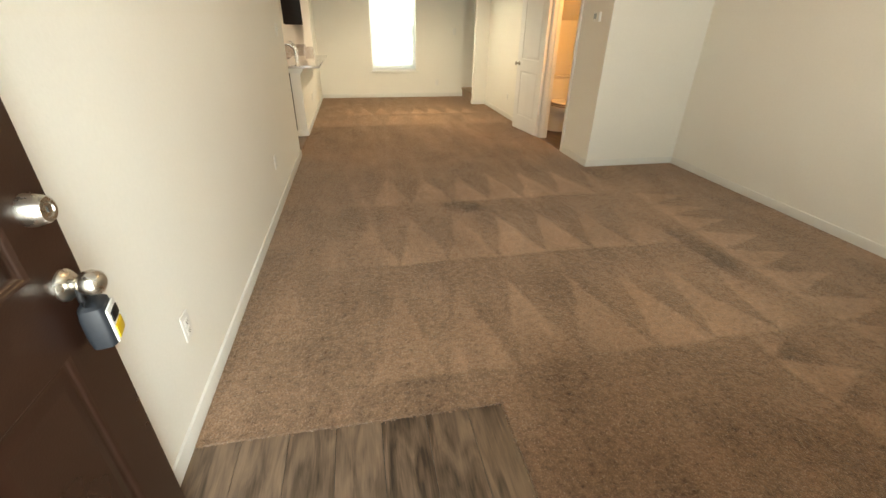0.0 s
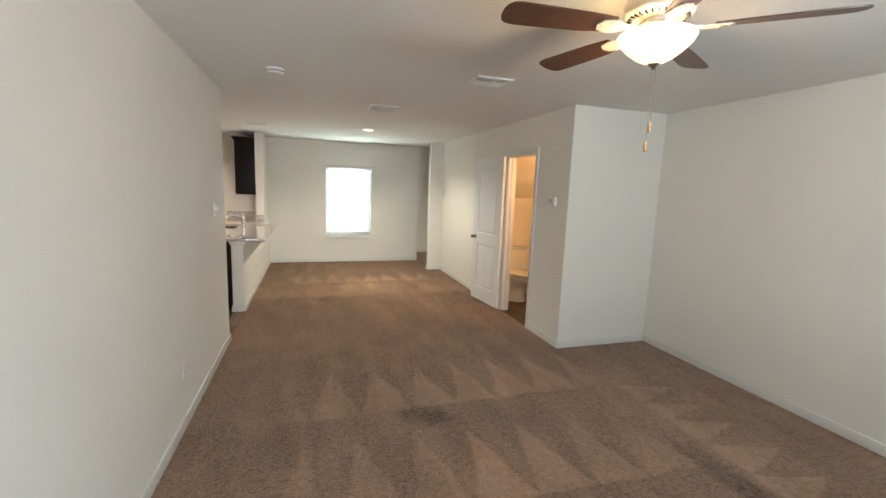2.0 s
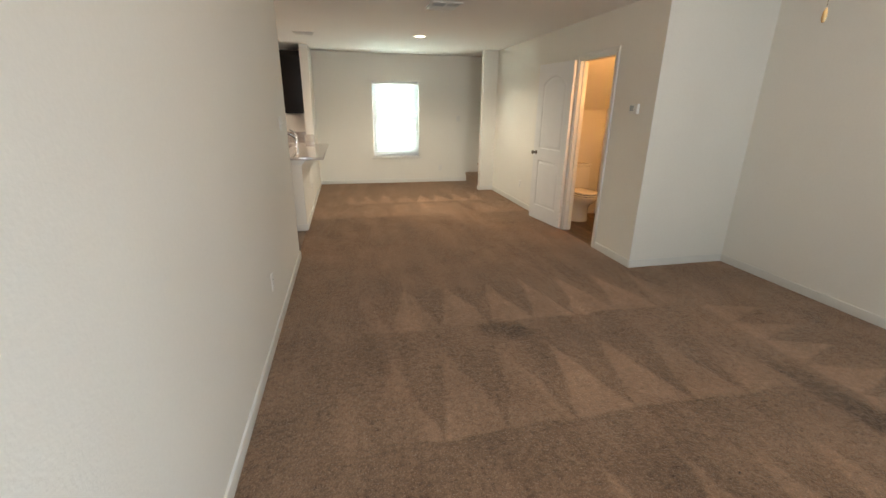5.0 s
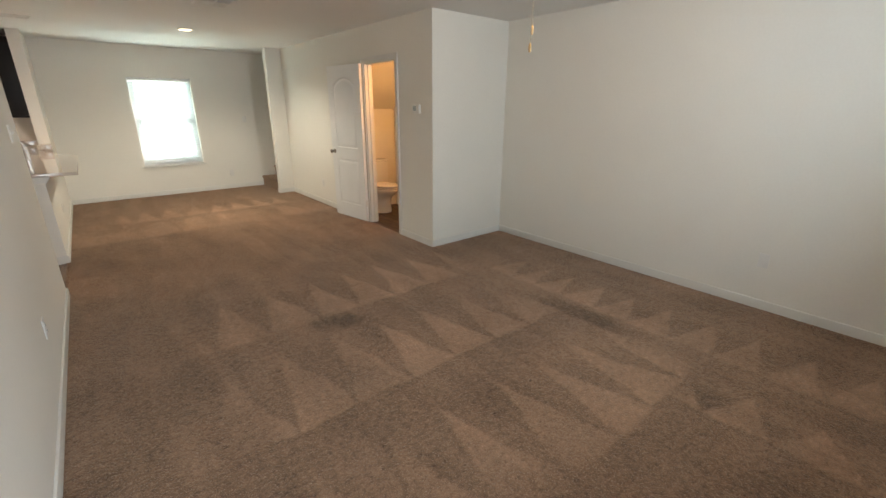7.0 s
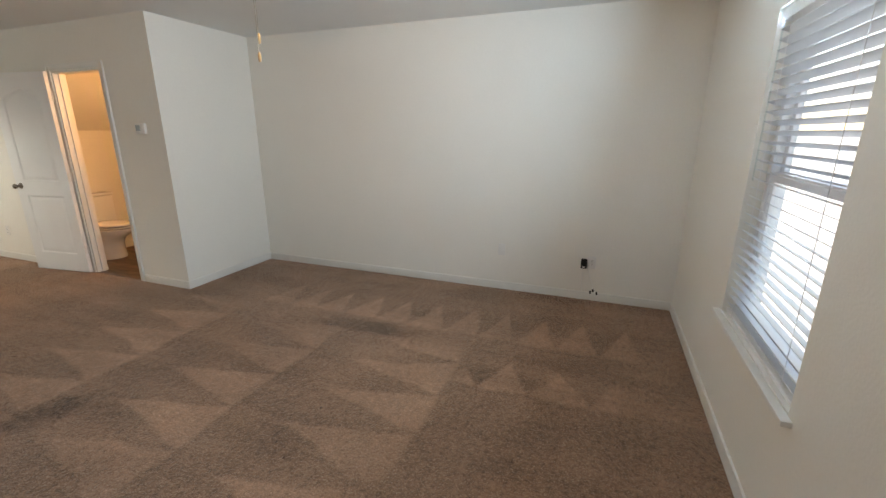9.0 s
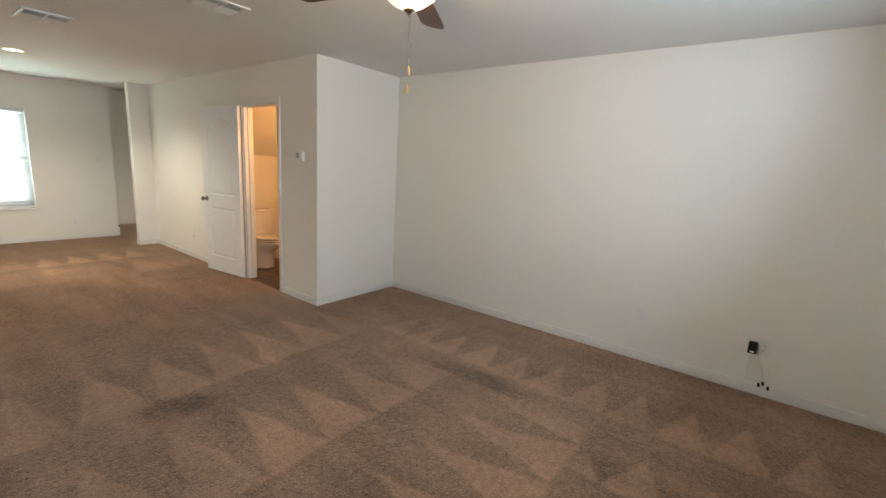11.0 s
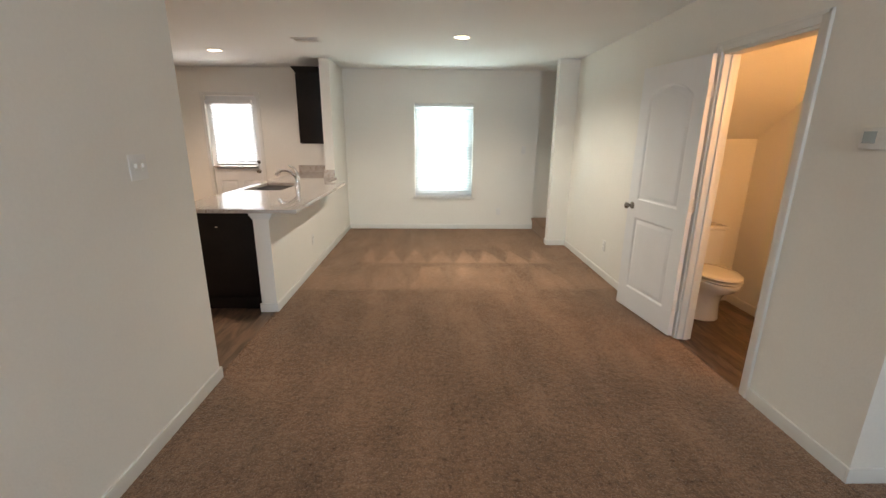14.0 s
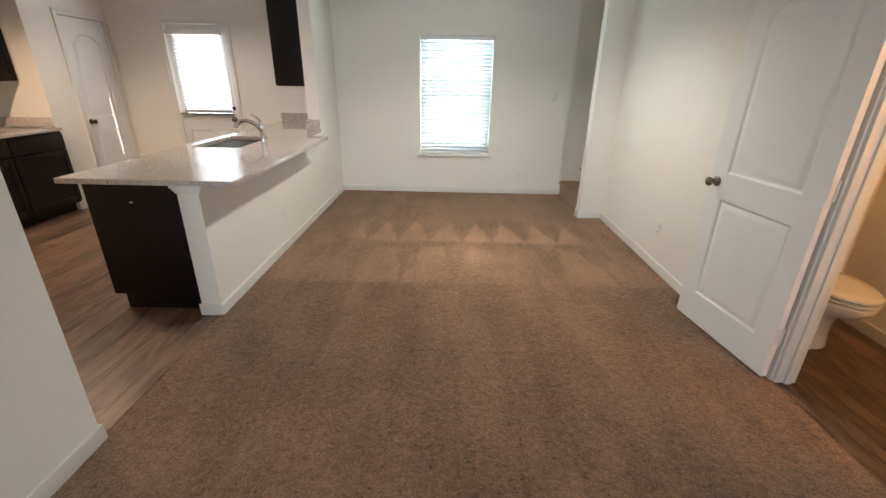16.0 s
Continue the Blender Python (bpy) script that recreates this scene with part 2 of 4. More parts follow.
def wood_plank_material(name, dark, light):
    """Vinyl plank: grain along y, each plank with its own tone and knots."""
    m = bpy.data.materials.new(name)
    m.use_nodes = True
    nt = m.node_tree
    N, link = nt.nodes, nt.links.new
    b = N["Principled BSDF"]
    b.inputs["Roughness"].default_value = 0.4
    geo, info = N.new("ShaderNodeNewGeometry"), N.new("ShaderNodeObjectInfo")
    off = N.new("ShaderNodeVectorMath")
    off.operation = "MULTIPLY_ADD"
    comb = N.new("ShaderNodeCombineXYZ")
    for i in range(3):
        link(info.outputs["Random"], comb.inputs[i])
    off.inputs[1].default_value = (37, 61, 23)
    link(comb.outputs[0], off.inputs[0])
    link(geo.outputs["Position"], off.inputs[2])
    mp = N.new("ShaderNodeMapping")
    mp.inputs["Scale"].default_value = (9.0, 1.7, 9.0)
    link(off.outputs[0], mp.inputs[0])
    n = N.new("ShaderNodeTexNoise")
    n.inputs["Scale"].default_value, n.inputs["Detail"].default_value, n.inputs["Distortion"].default_value = 1.6, 6, 1.4
    link(mp.outputs[0], n.inputs["Vector"])
    mp2 = N.new("ShaderNodeMapping")
    mp2.inputs["Scale"].default_value = (60, 3, 60)
    link(off.outputs[0], mp2.inputs[0])
    n2 = N.new("ShaderNodeTexNoise")
    n2.inputs["Scale"].default_value, n2.inputs["Detail"].default_value = 3, 4
    link(mp2.outputs[0], n2.inputs["Vector"])
    add = N.new("ShaderNodeMath")
    add.operation = "MULTIPLY_ADD"
    link(n2.outputs["Fac"], add.inputs[0])
    add.inputs[1].default_value = 0.35
    link(n.outputs["Fac"], add.inputs[2])
    add2 = N.new("ShaderNodeMath")
    add2.operation = "MULTIPLY_ADD"
    link(info.outputs["Random"], add2.inputs[0])
    add2.inputs[1].default_value = 0.22
    link(add.outputs[0], add2.inputs[2])
    cr = N.new("ShaderNodeValToRGB")
    cr.color_ramp.elements[0].position, cr.color_ramp.elements[0].color = 0.52, (*dark, 1)
    cr.color_ramp.elements[1].position, cr.color_ramp.elements[1].color = 1.02, (*light, 1)
    link(add2.outputs[0], cr.inputs[0])
    link(cr.outputs[0], b.inputs["Base Color"])
    bp = N.new("ShaderNodeBump")
    bp.inputs["Strength"].default_value, bp.inputs["Distance"].default_value = 0.15, 0.002
    link(n2.outputs["Fac"], bp.inputs["Height"])
    link(bp.outputs[0], b.inputs["Normal"])
    return m


def granite_material():
    m = mat("speckled_pale_granite", (0.50, 0.45, 0.41), 0.07, coat=0.6)
    nt = m.node_tree
    N, link = nt.nodes, nt.links.new
    geo = N["Geometry"]
    v = N.new("ShaderNodeTexNoise")
    v.inputs["Scale"].default_value, v.inputs["Detail"].default_value, v.inputs["Roughness"].default_value = 85, 6, 0.75
    w = N.new("ShaderNodeTexNoise")
    w.inputs["Scale"].default_value, w.inputs["Detail"].default_value = 38, 5
    for n in (v, w):
        link(geo.outputs["Position"], n.inputs["Vector"])
    add = N.new("ShaderNodeMath")
    add.operation = "MULTIPLY_ADD"
    link(w.outputs["Fac"], add.inputs[0])
    add.inputs[1].default_value = 0.35
    link(v.outputs["Fac"], add.inputs[2])
    cr = N.new("ShaderNodeValToRGB")
    e = cr.color_ramp.elements
    e[0].position, e[0].color = 0.475, (0.05, 0.04, 0.035, 1)
    e[1].position, e[1].color = 0.80, (0.56, 0.52, 0.48, 1)
    mid = cr.color_ramp.elements.new(0.575)
    mid.color = (0.40, 0.32, 0.27, 1)
    mid2 = cr.color_ramp.elements.new(0.66)
    mid2.color = (0.47, 0.43, 0.40, 1)
    link(add.outputs[0], cr.inputs[0])
    link(cr.outputs[0], N["Principled BSDF"].inputs["Base Color"])
    return m


def slat_material():
    m = mat("white_blind_slat", (0.72, 0.74, 0.76), 0.4, var=0.02, var_scale=10)
    nt = m.node_tree
    N, link = nt.nodes, nt.links.new
    tr, mx = N.new("ShaderNodeBsdfTranslucent"), N.new("ShaderNodeMixShader")
    tr.inputs[0].default_value = (0.70, 0.88, 0.98, 1)
    mx.inputs[0].default_value = 0.02
    link(N["Principled BSDF"].outputs[0], mx.inputs[1])
    link(tr.outputs[0], mx.inputs[2])
    link(mx.outputs[0], N["Material Output"].inputs[0])
    return m


def pane_material():
    m = bpy.data.materials.new("clear_window_glass")
    m.use_nodes = True
    N, link = m.node_tree.nodes, m.node_tree.links.new
    tr, gl, mx = N.new("ShaderNodeBsdfTransparent"), N.new("ShaderNodeBsdfGlossy"), N.new("ShaderNodeMixShader")
    tr.inputs[0].default_value = (0.93, 0.96, 0.96, 1)
    gl.inputs["Roughness"].default_value = 0.02
    mx.inputs[0].default_value = 0.06
    link(tr.outputs[0], mx.inputs[1])
    link(gl.outputs[0], mx.inputs[2])
    link(mx.outputs[0], N["Material Output"].inputs[0])
    return m


CARPET = carpet_material()
PILE = carpet_material(True)
PLANK = wood_plank_material("grey_brown_vinyl_plank", (0.032, 0.019, 0.012), (0.225, 0.145, 0.098))
GRANITE = granite_material()
SLAT = slat_material()
PANE = pane_material()


# ---- building helpers ----
def bx(bm, x0, x1, y0, y1, z0, z1, bevel=0.0, m=None):
    """A box, its edges rounded by bevel."""
    tmp = bmesh.new()
    bmesh.ops.create_cube(tmp, size=1)
    for v in tmp.verts:
        v.co = Vector((x0 + (v.co.x + 0.5) * (x1 - x0), y0 + (v.co.y + 0.5) * (y1 - y0), z0 + (v.co.z + 0.5) * (z1 - z0)))
    if bevel:
        bmesh.ops.bevel(tmp, geom=tmp.edges[:], offset=bevel, segments=2, profile=0.6, affect="EDGES")
    join(bm, tmp, m)
    return bm


def join(bm, tmp, m=None, smooth=False):
    if m is not None:
        bmesh.ops.transform(tmp, matrix=m, verts=tmp.verts[:])
    vs = [bm.verts.new(v.co) for v in tmp.verts]
    tmp.verts.index_update()
    for f in tmp.faces:
        nf = bm.faces.new([vs[v.index] for v in f.verts])
        nf.smooth = smooth or f.smooth
    tmp.free()


def lathe(bm, profile, m=None, seg=28):
    """Turns (radius, height) pairs about z."""
    tmp = bmesh.new()
    rings = []
    for r, z in profile:
        if r < 1e-5:
            rings.append([tmp.verts.new((0, 0, z))])
        else:
            rings.append([tmp.verts.new((r * math.cos(2 * math.pi * i / seg), r * math.sin(2 * math.pi * i / seg), z)) for i in range(seg)])
    for a, c in zip(rings, rings[1:]):
        for i in range(seg):
            j = (i + 1) % seg
            if len(a) == 1 and len(c) == 1:
                continue
            if len(a) == 1:
                tmp.faces.new((a[0], c[j], c[i]))
            elif len(c) == 1:
                tmp.faces.new((a[i], a[j], c[0]))
            else:
                tmp.faces.new((a[i], a[j], c[j], c[i]))
    bmesh.ops.recalc_face_normals(tmp, faces=tmp.faces[:])
    join(bm, tmp, m, True)
    return bm


def tube(bm, pts, radii, seg=12):
    """A round bar along points with a radius at each."""
    tmp = bmesh.new()
    pts = [Vector(p) for p in pts]
    rings = []
    for i, p in enumerate(pts):
        d = (pts[min(i + 1, len(pts) - 1)] - pts[max(i - 1, 0)]).normalized()
        q = d.to_track_quat("Z", "Y")
        r = radii if isinstance(radii, (int, float)) else radii[i]
        rings.append([tmp.verts.new(p + q @ Vector((r * math.cos(2 * math.pi * k / seg), r * math.sin(2 * math.pi * k / seg), 0))) for k in range(seg)])
    for a, c in zip(rings, rings[1:]):
        for i in range(seg):
            j = (i + 1) % seg
            tmp.faces.new((a[i], a[j], c[j], c[i]))
    tmp.faces.new(rings[0][::-1])
    tmp.faces.new(rings[-1])
    bmesh.ops.recalc_face_normals(tmp, faces=tmp.faces[:])
    join(bm, tmp, None, True)
    return bm


def loft(bm, rings, m=None, cap=True):
    """Skins a stack of rings with equal numbers of points."""
    tmp = bmesh.new()
    rs = [[tmp.verts.new(p) for p in r] for r in rings]
    n = len(rs[0])
    for a, c in zip(rs, rs[1:]):
        for i in range(n):
            j = (i + 1) % n
            tmp.faces.new((a[i], a[j], c[j], c[i]))
    if cap:
        tmp.faces.new(rs[0][::-1])
        tmp.faces.new(rs[-1])
    bmesh.ops.recalc_face_normals(tmp, faces=tmp.faces[:])
    join(bm, tmp, m, True)
    return bm


def mesh_of(name, bm, material, sharp=True):
    bmesh.ops.recalc_face_normals(bm, faces=bm.faces[:])
    me = bpy.data.meshes.new(name)
    bm.to_mesh(me)
    bm.free()
    me.materials.append(material)
    if sharp:
        me.set_sharp_from_angle(angle=radians(40))
    return me


def part(name, bm, material, parent, label="", m=None):
    ob = new(name, mesh_of(name, bm, material))
    ob.parent = parent
    if m is not None:
        ob.matrix_basis = m
    return tagged(ob, label)


def thing(name, m, label, category, group="", kind=""):
    ob = new(name)
    ob.empty_display_size = 0.1
    ob.matrix_basis = m
    return tagged(ob, label, category, group, kind)


def solid(name, bm, material, label, category, kind="structure", m=None):
    ob = new(name, mesh_of(name, bm, material))
    if m is not None:
        ob.matrix_basis = m
    return tagged(ob, label, category, "", kind)


def bm_():
    return bmesh.new()


def boxes(*dims, bevel=0.0):
    bm = bm_()
    for d in dims:
        bx(bm, *d, bevel=bevel)
    return bm


# ---- structure ----
H = 2.455
LX, RX, FY, BY = -0.684, 3.665, 0.035, 9.694
HX = 2.56
KX = -4.05


def wall(name, dims, label):
    return solid(name, boxes(*dims), WALL, label, "wall")


wall("wall_left", [(LX - 0.12, LX, -0.12, 5.28, -0.02, H)], "plain off-white painted wall beside the entrance door")
wall("wall_kitchen_south", [(KX - 0.12, LX - 0.12, 5.16, 5.28, -0.02, H)], "plain off-white kitchen wall")
wall("wall_front", [
    (LX, -0.625, -0.12, FY, -0.02, H), (-0.625, 0.305, -0.12, FY, 2.05, H), (0.305, 1.36, -0.12, FY, -0.02, H),
    (1.36, 2.28, -0.12, FY, -0.02, 0.57), (1.36, 2.28, -0.12, FY, 2.02, H), (2.28, RX + 0.12, -0.12, FY, -0.02, H)],
    "off-white front wall with entrance and window openings")
wall("wall_right", [(RX, RX + 0.12, FY, 9.87, -0.02, H)], "long blank off-white painted wall of living room")
wall("wall_bath_front", [(HX, RX, 4.395, 4.51, -0.02, H)], "off-white wall jutting into the living room")
wall("wall_hall", [(HX, HX + 0.11, 4.51, 5.075, -0.02, H), (HX, HX + 0.11, 5.075, 5.795, 2.05, H), (HX, HX + 0.11, 5.795, 8.63, -0.02, H)],
     "off-white wall with the bathroom doorway")
wall("wall_stair_stub", [(2.30, RX, 8.63, 8.75, -0.02, H)], "narrow off-white stub wall beside carpeted stairs")
wall("wall_back", [
    (KX - 0.12, -2.79, BY, BY + 0.155, -0.02, H), (-2.79, -2.01, BY, BY + 0.155, 2.05, H), (-2.01, 0.39, BY, BY + 0.155, -0.02, H),
    (0.39, 1.31, BY, BY + 0.155, -0.02, 0.52), (0.39, 1.31, BY, BY + 0.155, 1.97, H), (1.31, 2.33, BY, BY + 0.155, -0.02, H),
    (2.33, RX, BY + 0.05, BY + 0.155, -0.02, H)], "off-white back wall with window and kitchen door openings")
wall("wall_kitchen_left", [(KX - 0.12, KX, 5.28, BY, -0.02, H)], "off-white kitchen wall behind the cabinets")
wall("wall_pantry", [(KX, -3.48, 8.55, 8.65, -0.02, H), (-3.59, -3.48, 8.65, 8.98, -0.02, H), (-3.59, -3.48, 8.98, 9.62, 2.05, H), (-3.59, -3.48, 9.62, BY, -0.02, H)],
     "off-white pantry closet wall in the kitchen corner")
wall("wall_peninsula", [(-0.82, -0.69, 6.33, 8.85, -0.02, 0.885), (-0.82, -0.69, 8.85, BY, -0.02, H)], "off-white half wall that carries the granite counter")
solid("wall_bath_back", boxes((HX + 0.11, 3.50, 6.58, 6.68, -0.02, 1.52), (3.50, RX, 4.51, 6.68, -0.02, H)), WALL, "cream painted wall behind the toilet", "wall")
sl = bm_()
loft(sl, [[(x, 6.64, 1.452), (x, 5.25, 2.52), (x, 5.25, 2.62), (x, 6.64, 1.552)] for x in (HX + 0.11, 3.50)])
solid("ceiling_bath_slope", sl, WALL, "sloped cream ceiling under the stairs", "ceiling")
solid("ceiling", boxes((KX - 0.12, RX + 0.12, -0.12, BY + 0.155, H, H + 0.12)), CEIL, "flat white textured ceiling over all rooms", "ceiling")


# Floors: carpet stands a little above the vinyl.
def carpet_sheet():
    bm = bm_()
    for d in ((0.552, RX, FY, 1.275), (LX, RX, 1.275, 4.395), (LX, HX, 4.395, 5.28), (LX - 0.012, HX, 5.28, 6.33), (-0.69, HX, 6.33, 8.63), (-0.69, 2.33, 8.63, BY)):
        bx(bm, d[0], d[1], d[2], d[3], -0.02, 0.0)
    return bm


solid("floor", carpet_sheet(), CARPET, "brown cut-pile carpet with wedge-shaped vacuum marks", "carpet")

ground_bm = bm_()
bx(ground_bm, -600, 600, -600, 600, -0.6, -0.18)
solid("ground", ground_bm, CONCRETE, "pale bare ground outside the house", "ground")


def strip(bm, x0, y0, x1, y1, side, h=0.076, t=0.013):
    """A baseboard run from one point to another; side is the way it stands proud."""
    dx, dy = side
    xa, xb = sorted((x0, x1 if x1 != x0 else x0 + dx * t))
    ya, yb = sorted((y0, y1 if y1 != y0 else y0 + dy * t))
    bx(bm, xa, xb, ya, yb, -0.005, h, 0.004)


def baseboard(name, runs):
    bm = bm_()
    for r in runs:
        strip(bm, *r)
    return solid(name, bm, TRIM, "white painted baseboard along the wall", "baseboard")


baseboard("baseboard_left", [(LX, FY + 0.01, LX, 5.293, (1, 0)), (LX - 0.4, 5.28, LX, 5.28, (0, 1))])
baseboard("baseboard_front", [(0.40, FY, RX, FY, (0, 1))])
baseboard("baseboard_right", [(RX, FY + 0.013, RX, 4.395, (-1, 0))])
baseboard("baseboard_bath_front", [(HX - 0.013, 4.395, RX - 0.013, 4.395, (0, -1))])
baseboard("baseboard_hall", [(HX, 4.395, HX, 5.01, (-1, 0)), (HX, 5.862, HX, 8.617, (-1, 0))])
baseboard("baseboard_stair_stub", [(2.287, 8.63, HX, 8.63, (0, -1)), (2.30, 8.63, 2.30, 8.75, (-1, 0))])
baseboard("baseboard_back", [(-0.677, BY, 2.325, BY, (0, -1)), (-1.94, BY, -1.45, BY, (0, -1)), (-3.48, BY, -2.86, BY, (0, -1))])
baseboard("baseboard_peninsula", [(-0.69, 6.33, -0.69, BY - 0.013, (1, 0)), (-0.833, 6.33, -0.677, 6.33, (0, -1))])
baseboard("baseboard_bath", [(3.50, 4.51, 3.50, 6.567, (-1, 0)), (HX + 0.11, 6.58, 3.50, 6.58, (0, -1)), (HX + 0.11, 5.87, HX + 0.11, 6.567, (1, 0))])
baseboard("baseboard_pantry", [(-3.48, 8.537, -3.48, 8.92, (1, 0)), (-3.58, 8.55, -3.48, 8.55, (0, -1))])


# ---- windows ----
def window(name, x0, x1, z0, z1, wall_y, inward, tilt):
    """A single-hung window in a wall that runs along x; inward is the y direction into the room."""
    t = thing(name, pose((x0 + x1) / 2, wall_y, z0, 0, 0, 0 if inward < 0 else 180), "white vinyl single-hung window in a plain drywall recess", "window", kind="structure")
    w, h = (x1 - x0) / 2, z1 - z0
    # local: +y is outward, room side at y = 0
    fr = boxes((-w, -w + 0.045, 0.075, 0.15, 0, h), (w - 0.045, w, 0.075, 0.15, 0, h), (-w + 0.045, w - 0.045, 0.075, 0.15, h - 0.045, h), (-w + 0.045, w - 0.045, 0.075, 0.15, 0, 0.05), bevel=0.004)
    part("window_frame", fr, VINYL_WHITE, t)
    for zz0, zz1, yy in ((0.05, h / 2 + 0.02, 0.085), (h / 2 - 0.02, h - 0.045, 0.112)):
        s = boxes((-w + 0.045, -w + 0.085, yy, yy + 0.025, zz0, zz1), (w - 0.085, w - 0.045, yy, yy + 0.025, zz0, zz1),
                  (-w + 0.085, w - 0.085, yy, yy + 0.025, zz0, zz0 + 0.045), (-w + 0.085, w - 0.085, yy, yy + 0.025, zz1 - 0.045, zz1), bevel=0.003)
        sash = part("sash", s, VINYL_WHITE, t)
        g = part("pane", boxes((-w + 0.083, w - 0.083, yy + 0.011, yy + 0.015, zz0 + 0.043, zz1 - 0.043)), PANE, sash)
        g.visible_shadow = False
    part("window_sill", boxes((-w - 0.045, w + 0.045, -0.035, 0.0, -0.022, 0.0), (-w + 0.002, w - 0.002, 0.0, 0.075, -0.004, 0.006), bevel=0.004), TRIM, t, "painted white window stool")
    blind = thing("window_blind", t.matrix_basis.copy(), "white two-inch slatted window blind, lowered", "blind", "window blinds")
    part("headrail", boxes((-w + 0.008, w - 0.008, 0.012, 0.062, h - 0.055, h - 0.003), bevel=0.004), VINYL_WHITE, blind)
    part("bottom_rail", boxes((-w + 0.012, w - 0.012, 0.014, 0.062, 0.012, 0.03), bevel=0.004), VINYL_WHITE, blind)
    me = mesh_of("slat", bx(bm_(), -w + 0.012, w - 0.012, -0.025, 0.025, -0.0014, 0.0014), SLAT)
    n = int((h - 0.10) / 0.0435)
    for i in range(n):
        s = new("slat", me)
        s.parent = blind
        s.matrix_basis = pose(0, 0.038, 0.05 + i * 0.0435, tilt + random.uniform(-1.5, 1.5), 0, 0)
    for x in (-w + 0.13, w - 0.13):
        for y in (0.012, 0.064):
            part("ladder_cord", boxes((x - 0.001, x + 0.001, y - 0.001, y + 0.001, 0.02, h - 0.05)), VINYL_WHITE, blind)
    part("tilt_wand", tube(bm_(), [(-w + 0.07, 0.004, h - 0.05), (-w + 0.07, 0.002, h - 0.75)], 0.004, 6), PANE, blind, "clear tilt wand")
    return t


window("window_1", 0.39, 1.31, 0.52, 1.97, BY, -1, -56)
window("window_2", 1.36, 2.28, 0.57, 2.02, FY, 1, -22)


# ---- doors ----
def arched(w0, w1, z0, z1, rise, seg=14):
    """Outline of a panel with an arched top, anticlockwise."""
    pts = [(w0, z0), (w1, z0)]
    for i in range(seg + 1):
        a = i / seg
        x = w1 + (w0 - w1) * a
        s = math.sin(math.pi * a)
        pts.append((x, z1 - rise + rise * (s ** 0.8 if s > 0 else 0)))
    return pts


def inset(pts, d):
    cx = sum(p[0] for p in pts) / len(pts)
    cz = (min(p[1] for p in pts) + max(p[1] for p in pts)) / 2
    hw = (max(p[0] for p in pts) - min(p[0] for p in pts)) / 2
    hh = (max(p[1] for p in pts) - min(p[1] for p in pts)) / 2
    return [(cx + (x - cx) * (hw - d) / hw, cz + (z - cz) * (hh - d) / hh) for x, z in pts]


def panel(bm, pts, face, out):
    """A moulded panel sunk into the plane y = face; out is +1 or -1, the way the face looks."""
    steps = ((0.0, 0.0), (0.004, 0.0015), (0.009, 0.007), (0.014, 0.011), (0.020, 0.011), (0.026, 0.009), (0.044, 0.003), (0.050, 0.002))
    rings = [[(x, face - out * dy, z) for x, z in inset(pts, d)] for d, dy in steps]
    loft(bm, rings, cap=False)
    bm.faces.new([bm.verts.new(p) for p in rings[-1]])


def moulded_leaf(u0, u1, y0, y1, z0, z1, front, back):
    """A door leaf whose faces at y0 and y1 are pierced where panels sit."""
    bm = bm_()
    rim = [(u0, z0), (u1, z0), (u1, z1), (u0, z1)]
    for y, holes in ((y0, front), (y1, back)):
        tmp = bm_()
        edges = []
        for loop in [rim] + holes:
            vs = [tmp.verts.new((x, y, z)) for x, z in loop]
            edges += [tmp.edges.new((vs[i], vs[i - 1])) for i in range(len(vs))]
        bmesh.ops.triangle_fill(tmp, use_beauty=True, use_dissolve=False, edges=edges)
        join(bm, tmp)
    for (xa, za), (xb, zb) in zip(rim, rim[1:] + rim[:1]):
        bm.faces.new([bm.verts.new(p) for p in ((xa, y0, za), (xb, y0, zb), (xb, y1, zb), (xa, y1, za))])
    bmesh.ops.remove_doubles(bm, verts=bm.verts[:], dist=1e-5)
    return bm


def rect(u0, u1, z0, z1):
    return [(u0, z0), (u1, z0), (u1, z1), (u0, z1)]


def knob_set(parent, x, z, face, out, material):
    """Rose and knob on the plane y = face."""
    m = pose(x, face, z, 90 if out < 0 else -90)
    k = lathe(bm_(), [(0.0, 0.0), (0.031, 0.0), (0.031, 0.004), (0.024, 0.011), (0.012, 0.014), (0.011, 0.032), (0.020, 0.038), (0.027, 0.050), (0.026, 0.060), (0.016, 0.068), (0.0, 0.070)], m)
    return part("door_knob", k, material, parent, "metal door knob")


def hinge(parent, x, y, z, material=None, label="satin nickel hinge"):
    bm = tube(bm_(), [(x, y, z - 0.045), (x, y, z + 0.045)], 0.006, 10)
    tube(bm, [(x, y, z + 0.045), (x, y, z + 0.050)], 0.0045, 10)
    return part("hinge", bm, material or NICKEL, parent, label)


def casing(bm, u0, u1, top, w=0.057):
    """Door casing in local x-z, thickness along -y from 0, around an opening u0..u1."""
    for a, c in ((u0 - w, u0), (u1, u1 + w)):
        bx(bm, a, c, -0.012, 0.0, 0.0, top + w, 0.003)
        bx(bm, *((a, a + 0.018) if a < u0 else (c - 0.018, c)), -0.018, -0.012, 0.0, top + w, 0.003)
    bx(bm, u0, u1, -0.012, 0.0, top, top + w, 0.003)
    bx(bm, u0 - w, u1 + w, -0.018, -0.012, top + w - 0.018, top + w, 0.003)


